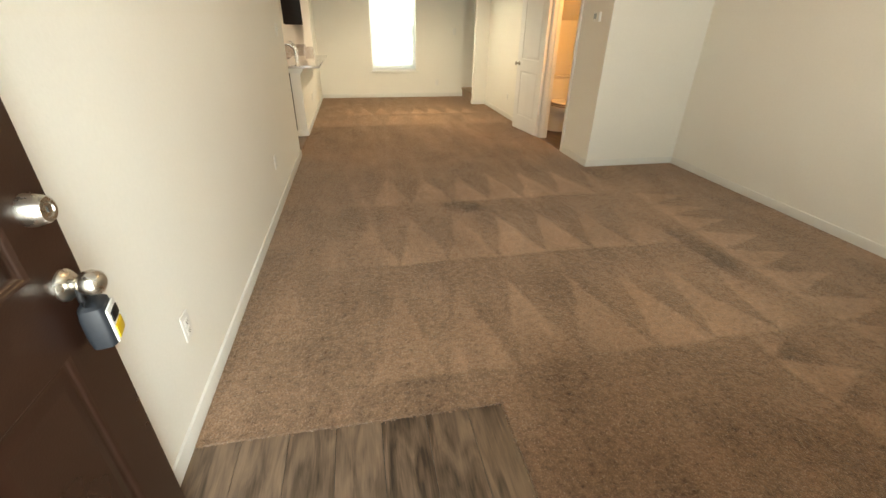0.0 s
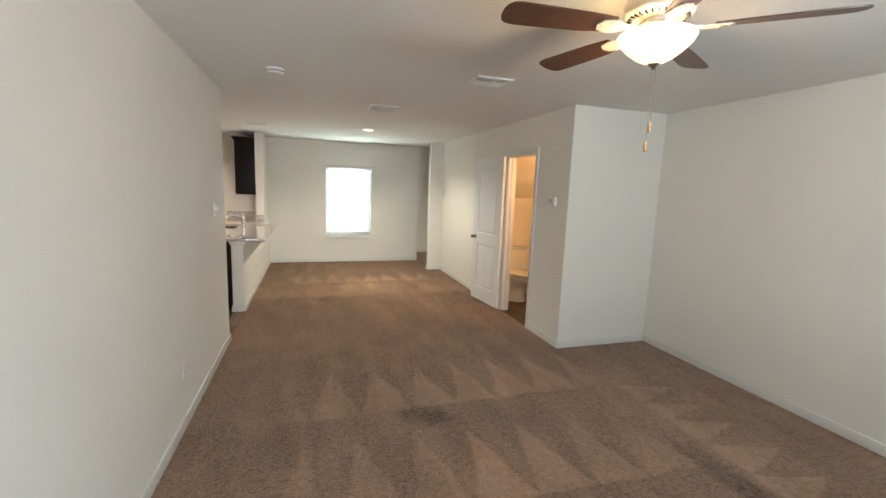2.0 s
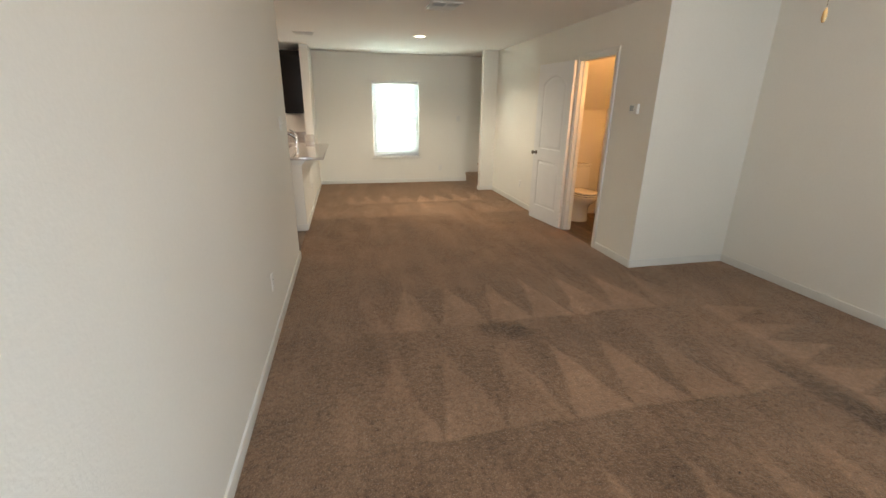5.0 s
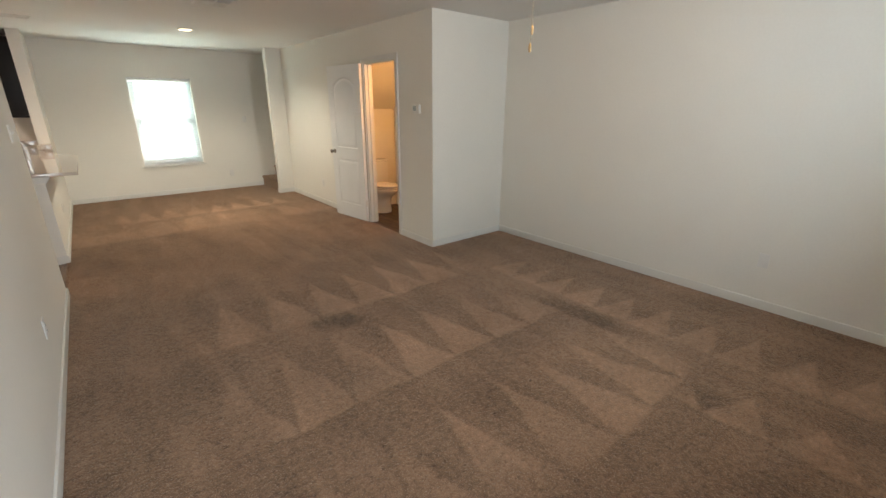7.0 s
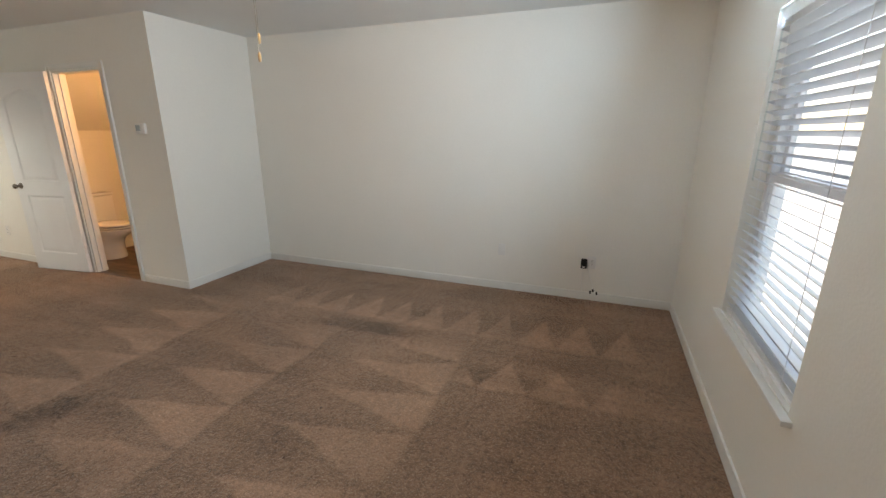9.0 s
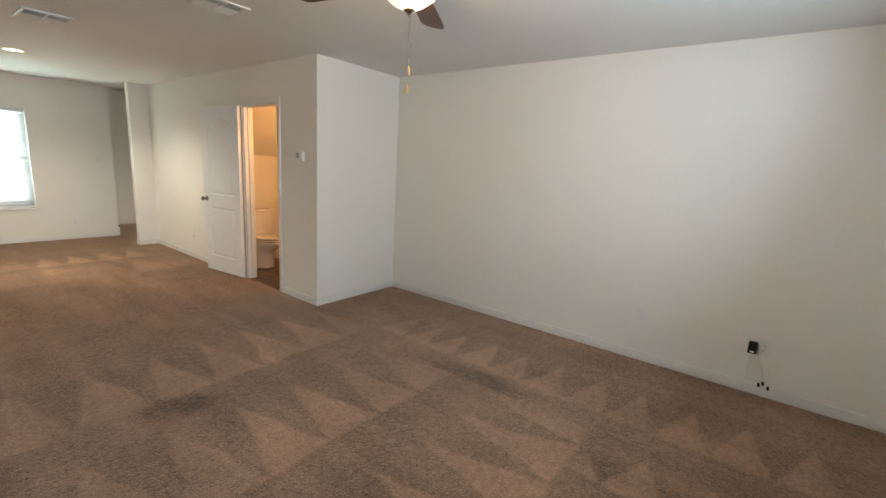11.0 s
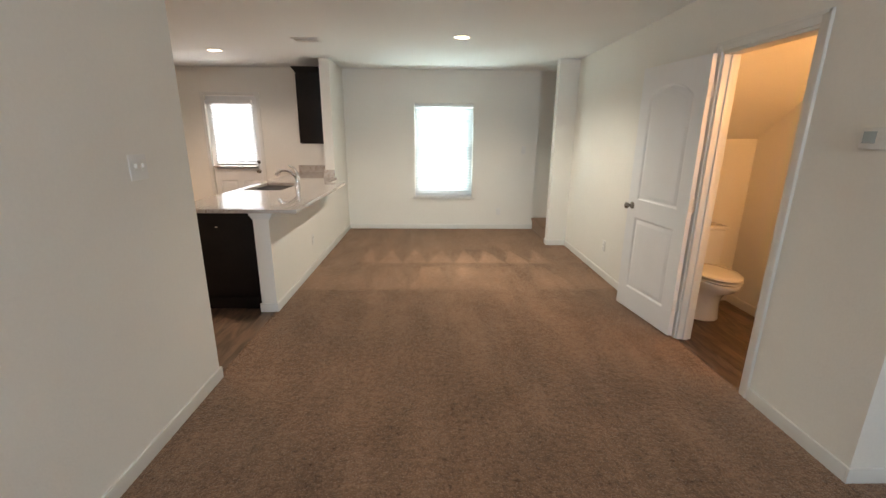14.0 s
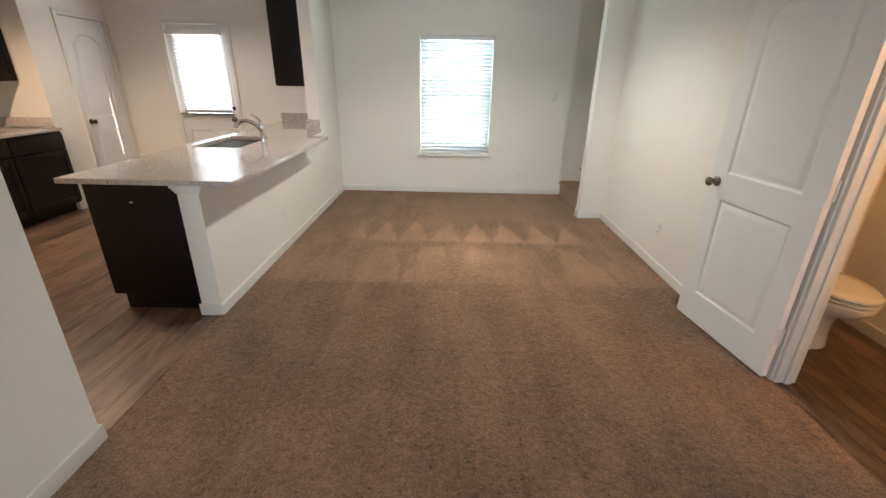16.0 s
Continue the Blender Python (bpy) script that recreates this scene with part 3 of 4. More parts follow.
# Bathroom doorway: local x runs along world -y, local -y faces the hall.
bath_frame = thing("door_1", pose(HX, 5.795, 0, 0, 0, -90), "white painted door frame of the bathroom", "door frame", kind="structure")
cb = bm_()
casing(cb, 0.0, 0.72, 2.05)
part("casing", cb, TRIM, bath_frame)
part("jamb", boxes((0.0, 0.018, 0.0, 0.11, 0, 2.032), (0.702, 0.72, 0.0, 0.11, 0, 2.032), (0.0, 0.72, 0.0, 0.11, 2.032, 2.05), (0.018, 0.03, 0.045, 0.08, 0, 2.032), (0.69, 0.702, 0.045, 0.08, 0, 2.032), bevel=0.002), TRIM, bath_frame)

# Its door is swung back almost against the wall. Local x from the hinge along the leaf, -y is the face towards the room.
bath_door = thing("bathroom_door", pose(HX - 0.026, 5.808, 0.018, 0, 0, 90 + 7.5), "white two-panel arched door, swung open against the wall", "door")
DW, DH = 0.727, 2.025
bath_panels = [arched(0.115, DW - 0.115, 0.97, 1.88, 0.10), rect(0.115, DW - 0.115, 0.19, 0.82)]
part("leaf", moulded_leaf(0.0, DW, 0.0, 0.035, 0, DH, bath_panels, bath_panels), DOORWHITE, bath_door)
for face, out in ((0.0, -1), (0.035, 1)):
    for pts in bath_panels:
        pb = bm_()
        panel(pb, pts, face, out)
        part("panel", pb, DOORWHITE, bath_door)
knob_set(bath_door, DW - 0.062, 0.915, 0.035, 1, AGED)
part("latch_plate", boxes((DW - 0.001, DW + 0.001, 0.005, 0.03, 0.88, 0.95)), NICKEL, bath_door)
for z in (0.25, 1.02, 1.80):
    hinge(bath_door, -0.004, 0.0, z, TRIM, "painted hinge")
    part("hinge_leaf", boxes((-0.003, 0.0, 0.004, 0.033, z - 0.045, z + 0.045)), TRIM, bath_door)

# Kitchen back door: half glass above two panels, a blind over the glass.
back_door = thing("door_2", pose(-2.40, BY + 0.02, 0.0), "white half-glass kitchen door to the yard, closed", "door", kind="structure")
bb = bm_()
casing(bb, -0.39, 0.39, 2.05, 0.05)
part("casing", bb, TRIM, back_door, "", pose(0, -0.02, 0))
back_panels = [rect(u, u + 0.27, 0.18, 0.78) for u in (-0.31, 0.04)]
part("leaf", moulded_leaf(-0.385, 0.385, 0.012, 0.055, 0.0, 0.97, back_panels, []), DOORWHITE, back_door)
part("upper_leaf", boxes((-0.385, -0.30, 0.012, 0.055, 0.97, 2.045), (0.30, 0.385, 0.012, 0.055, 0.97, 2.045), (-0.30, 0.30, 0.012, 0.055, 1.93, 2.045)), DOORWHITE, back_door)
lite = part("glass_frame", boxes((-0.325, -0.285, 0.0, 0.013, 0.95, 1.95), (0.285, 0.325, 0.0, 0.013, 0.95, 1.95), (-0.285, 0.285, 0.0, 0.013, 0.95, 0.99), (-0.285, 0.285, 0.0, 0.013, 1.91, 1.95), bevel=0.003), VINYL_WHITE, back_door)
gl = part("pane", boxes((-0.30, 0.30, 0.03, 0.035, 0.97, 1.93)), PANE, lite)
gl.visible_shadow = False
for pts in back_panels:
    pb = bm_()
    panel(pb, pts, 0.012, -1)
    part("panel", pb, DOORWHITE, back_door)
knob_set(back_door, 0.32, 0.92, 0.012, -1, AGED)
part("deadbolt", lathe(bm_(), [(0, 0), (0.03, 0), (0.03, 0.006), (0.022, 0.014), (0.008, 0.015), (0.007, 0.03), (0, 0.03)], pose(0.32, 0.012, 1.06, 90)), BRONZE, back_door)
door_blind = thing("door_blind", pose(-2.425, BY + 0.02, 0.96), "white slatted blind hung over the door glass", "blind", "window blinds")
part("headrail", boxes((-0.345, 0.345, -0.06, -0.002, 0.965, 1.02), bevel=0.004), VINYL_WHITE, door_blind)
# The rail's shade is put into its colour: dark pewter in place of white.
part("bottom_rail", boxes((-0.34, 0.34, -0.055, -0.004, 0.02, 0.04), bevel=0.004), AGED, door_blind, "bottom rail with its shade put into a dark colour")
dsl = mesh_of("slat", bx(bm_(), -0.285, 0.34, -0.025, 0.025, -0.0014, 0.0014), SLAT)
for i in range(21):
    s = new("slat", dsl)
    s.parent = door_blind
    s.matrix_basis = pose(0, -0.031, 0.065 + i * 0.043, -46 + random.uniform(-1.5, 1.5))
for x in (-0.25, 0.25):
    part("ladder_cord", boxes((x - 0.001, x + 0.001, -0.058, -0.056, 0.03, 0.97)), VINYL_WHITE, door_blind)

# Pantry door: local x runs along world +y, local -y faces the kitchen (+x).
pantry = thing("door_3", pose(-3.48, 8.98, 0, 0, 0, 90), "white two-panel arched pantry door, closed", "door", kind="structure")
pb = bm_()
casing(pb, 0.0, 0.64, 2.05)
part("casing", pb, TRIM, pantry)
pantry_panels = [arched(0.11, 0.53, 0.97, 1.88, 0.10), rect(0.11, 0.53, 0.19, 0.82)]
part("leaf", moulded_leaf(0.004, 0.636, 0.008, 0.043, 0.012, 2.045, pantry_panels, []), DOORWHITE, pantry)
for pts in pantry_panels:
    pb = bm_()
    panel(pb, pts, 0.008, -1)
    part("panel", pb, DOORWHITE, pantry)
knob_set(pantry, 0.07, 0.93, 0.008, -1, BRONZE)

# Entrance door, swung in beside the left wall; local x from the hinge, -y is the face towards the room.
entry = thing("entrance_door", pose(-0.591, 0.085, 0.015, 0, 0, 90), "dark brown panelled entrance door, swung open inward", "door")
entry_panels = [rect(u0, u1, z0, z1) for u0, u1 in ((0.13, 0.40), (0.51, 0.78)) for z0, z1 in ((0.20, 0.80), (0.985, 1.55), (1.67, 1.90))]
part("leaf", moulded_leaf(0.0, 0.91, 0.0, 0.044, 0, 2.03, entry_panels, []), BROWNDOOR, entry)
for pts in entry_panels:
    pb = bm_()
    panel(pb, pts, 0.0, -1)
    part("panel", pb, BROWNDOOR, entry)
knob = lathe(bm_(), [(0, 0), (0.035, 0), (0.035, 0.005), (0.028, 0.013), (0.013, 0.017), (0.012, 0.022), (0.018, 0.027), (0.027, 0.040), (0.029, 0.053), (0.025, 0.066), (0.014, 0.074), (0, 0.076)], pose(0.85, 0.0, 0.93, 90))
part("door_knob", knob, NICKEL, entry, "satin nickel door knob")
bolt = lathe(bm_(), [(0, 0), (0.033, 0), (0.033, 0.008), (0.027, 0.032), (0.024, 0.036), (0.016, 0.036), (0.014, 0.033), (0, 0.033)], pose(0.85, 0.0, 1.10, 90))
db = part("deadbolt", bolt, NICKEL, entry, "satin nickel deadbolt cylinder")
part("keyway", boxes((-0.0012, 0.0012, -0.0345, -0.032, -0.006, 0.006)), SLOT, db, "", pose(0.85, 0.0, 1.10))
for z in (0.25, 1.0, 1.80):
    hinge(entry, -0.006, -0.002, z)
entry_frame = thing("door_4", pose(-0.16, FY, 0, 0, 0, 180), "white painted entrance door frame", "door frame", kind="structure")
eb = bm_()
casing(eb, -0.445, 0.445, 2.03, 0.018)
part("casing", eb, TRIM, entry_frame)
part("jamb", boxes((-0.465, -0.447, 0.001, 0.15, 0, 2.05), (0.447, 0.465, 0.001, 0.15, 0, 2.05), (-0.447, 0.447, 0.001, 0.15, 2.032, 2.05)), TRIM, entry_frame)

# Key box hanging from the entrance knob.
keybox = thing("key_lock_box", pose(-0.563, 0.935, 0.945, 0, 0, 14) @ pose(-0.092, 0, 0), "dark grey key lock box hanging from the door knob", "lock box")
sh = []
for i in range(13):
    a = math.pi * i / 12
    sh.append((0.092, 0.024 * math.cos(a), -0.028 + 0.032 * math.sin(a)))
part("shackle", tube(bm_(), [(0.092, 0.024, -0.06)] + sh + [(0.092, -0.024, -0.06)], 0.006, 10), DARKPLASTIC, keybox, "black coated shackle")
body = bm_()
rings = []
for z, w, d in ((-0.155, 0.030, 0.018), (-0.150, 0.036, 0.024), (-0.125, 0.038, 0.027), (-0.075, 0.038, 0.027), (-0.052, 0.035, 0.024), (-0.046, 0.028, 0.017)):
    rings.append([(0.098 + d * (abs(math.cos(a)) ** 0.5) * math.copysign(1, math.cos(a)), w * (abs(math.sin(a)) ** 0.5) * math.copysign(1, math.sin(a)), z)
                  for a in [2 * math.pi * k / 28 for k in range(28)]])
loft(body, rings)
part("body", body, LOCKGREY, keybox)
part("face_plate", boxes((0.122, 0.128, -0.03, 0.03, -0.145, -0.06), bevel=0.004), PLASTIC, keybox, "white printed front plate")
part("yellow_label", boxes((0.127, 0.130, -0.024, 0.024, -0.138, -0.105), bevel=0.001), YELLOW, keybox, "yellow label")
part("dial_window", boxes((0.127, 0.131, -0.022, 0.022, -0.095, -0.072), bevel=0.001), DARKPLASTIC, keybox, "black dial window")


# ---- ceiling fan ----
fan = thing("ceiling_fan", pose(1.48, 2.24, H), "five-blade walnut ceiling fan with a lit frosted glass bowl", "ceiling fan")
part("canopy", lathe(bm_(), [(0.0, 0.0), (0.075, 0.0), (0.078, -0.012), (0.06, -0.035), (0.05, -0.045), (0, -0.045)]), FANBODY, fan)
part("motor_housing", lathe(bm_(), [(0, -0.040), (0.10, -0.042), (0.125, -0.055), (0.132, -0.075), (0.132, -0.105), (0.120, -0.120), (0.085, -0.132), (0, -0.132)], seg=40), FANBODY, fan, "antique white motor housing")
slot_me = mesh_of("vent_slot", bx(bm_(), 0.096, 0.118, -0.003, 0.003, -0.130, -0.1205, m=None), SLOT)
for i in range(30):
    s = new("vent_slot", slot_me)
    s.parent = fan
    s.matrix_basis = pose(0, 0, 0, 0, 0, i * 12)
part("light_fitter", lathe(bm_(), [(0, -0.13), (0.062, -0.13), (0.066, -0.150), (0.10, -0.160), (0.115, -0.180), (0.115, -0.190), (0, -0.190)]), FANBODY, fan)
bowl = part("light_bowl", lathe(bm_(), [(0.139, -0.186), (0.148, -0.188), (0.151, -0.194), (0.139, -0.218), (0.110, -0.248), (0.074, -0.276), (0.038, -0.295), (0.0, -0.299), (0.0, -0.294), (0.036, -0.290), (0.071, -0.271), (0.106, -0.244), (0.134, -0.216), (0.145, -0.194)], seg=40), BOWL, fan, "lit frosted white glass bowl")
bowl.visible_shadow = False
part("finial", lathe(bm_(), [(0.0, -0.294), (0.024, -0.295), (0.026, -0.300), (0.016, -0.308), (0.008, -0.318), (0.004, -0.324), (0, -0.324)]), NICKEL, fan)


def chain(x, y, z0, z1):
    bm = tube(bm_(), [(x, y, z0), (x, y, z1)], 0.0014, 6)
    n = int((z0 - z1) / 0.012)
    for i in range(n):
        lathe(bm, [(0, 0.0026), (0.0024, 0), (0, -0.0026)], pose(x, y, z0 - i * 0.012), 6)
    return bm


for x, y, z1 in ((0.012, 0.0, -0.53), (-0.006, -0.008, -0.61)):
    part("pull_chain", chain(x, y, -0.31, z1), NICKEL, fan)
    part("pull_fob", lathe(bm_(), [(0, z1 + 0.004), (0.003, z1), (0.007, z1 - 0.012), (0.008, z1 - 0.030), (0.005, z1 - 0.042), (0, z1 - 0.044)], pose(x, y, 0), 12), FOBWOOD, fan, "small wooden pull fob")
blade_bm = bm_()
outline = [(0.20, -0.045), (0.205, 0.05), (0.30, 0.058), (0.45, 0.065), (0.60, 0.069), (0.635, 0.062), (0.652, 0.045), (0.66, 0.02), (0.66, -0.02), (0.652, -0.045), (0.635, -0.062), (0.60, -0.069), (0.45, -0.065), (0.30, -0.058)]
loft(blade_bm, [[(x, y, -0.003) for x, y in outline], [(x, y, 0.003) for x, y in outline]])
blade_me = mesh_of("blade", blade_bm, FANBLADE)
iron_bm = boxes((0.10, 0.16, -0.014, 0.014, -0.002, 0.003), bevel=0.001)
loft(iron_bm, [[(x, y, z) for x, y in ((0.15, -0.014), (0.175, -0.036), (0.21, -0.042), (0.255, -0.030), (0.27, 0.0), (0.255, 0.030), (0.21, 0.042), (0.175, 0.036), (0.15, 0.014))] for z in (-0.008, -0.0035)])
for x, y in ((0.215, 0.022), (0.215, -0.022), (0.25, 0)):
    lathe(iron_bm, [(0, -0.012), (0.005, -0.0105), (0.006, -0.008)], pose(x, y, 0), 10)
iron_me = mesh_of("blade_iron", iron_bm, FANBODY)
for i in range(5):
    for name, me in (("blade", blade_me), ("blade_iron", iron_me)):
        s = new(name, me)
        s.parent = fan
        s.matrix_basis = pose(0, 0, -0.168, 0, 0, 30 + 72 * i) @ pose(0, 0, 0, 11, 0, 0)


# ---- ceiling fixtures ----
def can_light(x, y):
    t = thing("recessed_light", pose(x, y, H), "lit round recessed ceiling light with white trim", "ceiling light", "recessed ceiling lights")
    part("trim_ring", lathe(bm_(), [(0.072, 0.0), (0.092, 0.0), (0.092, -0.004), (0.086, -0.008), (0.074, -0.006), (0.072, -0.002)], seg=36), TRIM, t)
    part("lens", lathe(bm_(), [(0.0, -0.0035), (0.05, -0.0035), (0.073, -0.002), (0.073, 0.0)], seg=36), CANGLOW, t, "glowing warm lens")


for x, y in ((0.963, 7.487), (-1.925, 8.376), (-3.0, 7.2)):
    can_light(x, y)


def vent(x, y, w, d, turn=0, n=7, raised=0.012):
    t = thing("ceiling_vent", pose(x, y, H, 0, 0, turn), "white louvred metal ceiling air vent", "air vent", "ceiling vents")
    part("backing", boxes((-w / 2 + 0.02, w / 2 - 0.02, -d / 2 + 0.02, d / 2 - 0.02, -0.003, -0.001)), SLOT, t)
    part("frame", boxes((-w / 2, w / 2, -d / 2, -d / 2 + 0.025, -raised, 0.0), (-w / 2, w / 2, d / 2 - 0.025, d / 2, -raised, 0.0),
                        (-w / 2, -w / 2 + 0.025, -d / 2 + 0.025, d / 2 - 0.025, -raised, 0.0), (w / 2 - 0.025, w / 2, -d / 2 + 0.025, d / 2 - 0.025, -raised, 0.0), bevel=0.003), TRIM, t)
    me = mesh_of("slat", bx(bm_(), -w / 2 + 0.025, w / 2 - 0.025, -0.009, 0.009, -0.001, 0.001), TRIM)
    for i in range(n):
        s = new("slat", me)
        s.parent = t
        yy = -d / 2 + 0.035 + (d - 0.07) * i / (n - 1)
        s.matrix_basis = pose(0, yy, -0.010, 35 if yy < 0 else -35)
    part("divider", boxes((-0.006, 0.006, -d / 2 + 0.025, d / 2 - 0.025, -raised - 0.004, -0.004)), TRIM, t)


vent(1.46, 3.93, 0.30, 0.26)
vent(0.87, 5.51, 0.30, 0.36, n=9)
vent(-0.64, 7.68, 0.28, 0.18, n=5)

smoke = thing("smoke_detector", pose(-0.13, 4.29, H), "round white plastic smoke detector on the ceiling", "smoke detector")
part("base", lathe(bm_(), [(0, 0), (0.068, 0), (0.07, -0.006), (0.066, -0.012), (0, -0.012)], seg=36), PLASTIC, smoke)
part("cover", lathe(bm_(), [(0, -0.011), (0.062, -0.011), (0.062, -0.026), (0.054, -0.038), (0.02, -0.044), (0, -0.044)], seg=36), PLASTIC, smoke)
part("grille_band", lathe(bm_(), [(0.0625, -0.016), (0.0630, -0.017), (0.0630, -0.022), (0.0625, -0.023)], seg=36), SLOT, smoke, "dark air slot band")


# ---- wall plates ----
def plate(name, m, label, category, kind, group="", gang=1):
    """A wall plate in local x-z on y = 0, facing -y."""
    t = thing(name, m, label, category, group)
    w = 0.035 + 0.023 * (gang - 1)
    part("cover_plate", boxes((-w, w, -0.006, 0.0, -0.057, 0.057), bevel=0.003), PLASTIC, t)
    for g in range(gang):
        x = (g - (gang - 1) / 2) * 0.046
        if kind == "outlet":
            for z in (-0.02, 0.02):
                r = part("receptacle", boxes((x - 0.016, x + 0.016, -0.0085, -0.004, z - 0.014, z + 0.014), bevel=0.003), PLASTIC, t)
                part("slot", boxes((x - 0.007, x - 0.005, -0.009, -0.008, z - 0.004, z + 0.005), (x + 0.005, x + 0.007, -0.009, -0.008, z - 0.004, z + 0.005), (x - 0.002, x + 0.002, -0.009, -0.008, z - 0.011, z - 0.007)), SLOT, r)
        elif kind == "switch":
            part("toggle", boxes((x - 0.005, x + 0.005, -0.018, -0.004, -0.002, 0.016), bevel=0.002), PLASTIC, t)
            part("toggle_slot", boxes((x - 0.007, x + 0.007, -0.0072, -0.005, -0.014, 0.018)), TRIM, t)
        else:
            part("screw", lathe(bm_(), [(0, 0.0015), (0.003, 0.001), (0.0035, 0)], pose(x, -0.006, 0.042, 90), 10), TRIM, t)
    return t


east, west, south, north = 90, -90, 180, 0      # the way a plate faces: +x, -x, +y, -y
for y in (1.524, 3.721):
    plate("wall_outlet", pose(LX, y, 0.385, 0, 0, east), "white duplex outlet low on the painted wall", "outlet", "outlet", "wall outlets")
plate("light_switch", pose(LX, 4.86, 1.36, 0, 0, east), "white double light switch at the wall end", "light switch", "switch", gang=2)
plate("wall_outlet", pose(-0.69, 7.54, 0.35, 0, 0, east), "white duplex outlet on the kitchen half wall", "outlet", "outlet", "wall outlets")
plate("wall_outlet", pose(HX, 7.295, 0.345, 0, 0, west), "white duplex outlet beyond the bathroom door", "outlet", "outlet", "wall outlets")
plate("blank_plate", pose(1.756, BY, 0.29, 0, 0, north), "white blank wall plate under the back window", "wall plate", "blank")
plate("light_switch", pose(2.12, BY, 1.28, 0, 0, north), "white light switch beside the stairs", "light switch", "switch")
plate("blank_plate", pose(RX, 1.546, 0.40, 0, 0, west), "white blank plate low on the long wall", "wall plate", "blank")
gad_outlet = plate("wall_outlet", pose(RX, 0.72, 0.36, 0, 0, west), "white outlet with a black adapter plugged in", "outlet", "outlet", "wall outlets")
gadget = thing("plug_in_adapter", pose(RX - 0.0085, 0.785, 0.345, 0, 0, west), "small black plug-in adapter on the wall", "adapter")
part("body", boxes((-0.026, 0.026, -0.04, 0.0, -0.038, 0.048), bevel=0.008), DARKPLASTIC, gadget)
part("status_window", boxes((-0.012, 0.012, -0.0415, -0.039, -0.028, -0.016), bevel=0.001), PLASTIC, gadget)
cable = thing("loose_cable", pose(RX, 0.70, 0.0), "thin white cable with dark connectors on the wall", "cable")
part("cord", tube(bm_(), [(-0.02, 0.05, 0.33), (-0.012, 0.03, 0.24), (-0.01, 0.0, 0.17), (-0.016, -0.01, 0.11)], 0.003, 8), PLASTIC, cable)
part("cord", tube(bm_(), [(-0.03, 0.085, 0.305), (-0.014, 0.088, 0.24), (-0.008, 0.09, 0.16), (-0.012, 0.086, 0.085)], 0.003, 8), PLASTIC, cable)
for y, z in ((-0.012, 0.10), (-0.045, 0.075), (0.01, 0.082)):
    part("connector", tube(bm_(), [(-0.016, y, z + 0.013), (-0.018, y - 0.004, z - 0.013)], 0.008, 8), DARKPLASTIC, cable)

thermo = thing("thermostat", pose(HX, 4.66, 1.515, 0, 0, west), "white wall thermostat with a grey display", "thermostat")
part("housing", boxes((-0.062, 0.062, -0.026, 0.0, -0.045, 0.045), bevel=0.006), PLASTIC, thermo)
part("display", boxes((-0.048, 0.008, -0.0275, -0.025, -0.02, 0.03), bevel=0.001), SCREEN, thermo, "grey liquid crystal display")
for z in (0.018, -0.004):
    part("button", boxes((0.022, 0.046, -0.029, -0.025, z - 0.007, z + 0.007), bevel=0.002), TRIM, thermo)


# ---- stairs ----
stairs = thing("stairs", pose(2.33, 8.75, 0), "carpeted stairs rising beside the back wall", "stairs", kind="structure")
for i in range(5):
    bm = bm_()
    x = i * 0.27
    bx(bm, x - 0.02, min(x + 0.30, 1.335), 0.003, 0.985, 0.185 * i + 0.145, 0.185 * (i + 1), 0.015)
    bx(bm, x, min(x + 0.30, 1.335), 0.003, 0.985, 0.0, 0.185 * i + 0.146)
    part("step", bm, CARPET, stairs)


# ---- kitchen ----
def shaker(bm, x0, x1, z0, z1, y, out=-1, rail=0.055):
    """Frame-and-panel front in the x-z plane; y is the carcass face."""
    a, c = (y - 0.019, y) if out < 0 else (y, y + 0.019)
    f = (y - 0.011, y) if out < 0 else (y, y + 0.011)
    bx(bm, x0, x0 + rail, a, c, z0, z1, 0.002)
    bx(bm, x1 - rail, x1, a, c, z0, z1, 0.002)
    bx(bm, x0 + rail, x1 - rail, a, c, z0, z0 + rail, 0.002)
    bx(bm, x0 + rail, x1 - rail, a, c, z1 - rail, z1, 0.002)
    bx(bm, x0 + rail, x1 - rail, *f, z0 + rail, z1 - rail)


def base_cabinet(m, w, doors, label, depth=0.60):
    """A base unit: local x along the run, -y is the front."""
    t = thing("base_cabinet", m, label, "cabinet", "kitchen base cabinets")
    part("body", boxes((0.0, w, 0.0, depth, 0.10, 0.885), (0.0, w, 0.075, depth, 0.0, 0.10)), ESPRESSO, t)
    dw = (w - 0.006 * (doors + 1)) / doors
    for i in range(doors):
        x = 0.006 + i * (dw + 0.006)
        d = bm_()
        shaker(d, x, x + dw, 0.12, 0.69, 0.0)
        part("door", d, ESPRESSO, t)
        part("drawer_front", bx(bm_(), x, x + dw, -0.019, 0.0, 0.705, 0.865, 0.003), ESPRESSO, t)
    return t


# Peninsula: units face -x, the end panel faces the living room.
for i, w in enumerate((0.60, 0.85, 0.60)):
    y = 6.415 + sum((0.60, 0.85, 0.60)[:i])
    base_cabinet(pose(-1.42, y + w - 0.001, 0, 0, 0, -90), w - 0.002, 1 if w < 0.7 else 2, "dark espresso base cabinet in the kitchen peninsula", depth=0.598)
end = thing("end_panel", pose(-1.44, 6.395, 0), "dark espresso end panel closing the peninsula cabinets", "cabinet panel")
part("panel", boxes((0.0, 0.618, 0.0, 0.018, 0.10, 0.885), (0.075, 0.618, 0.0, 0.018, 0.0, 0.10), bevel=0.001), ESPRESSO, end)
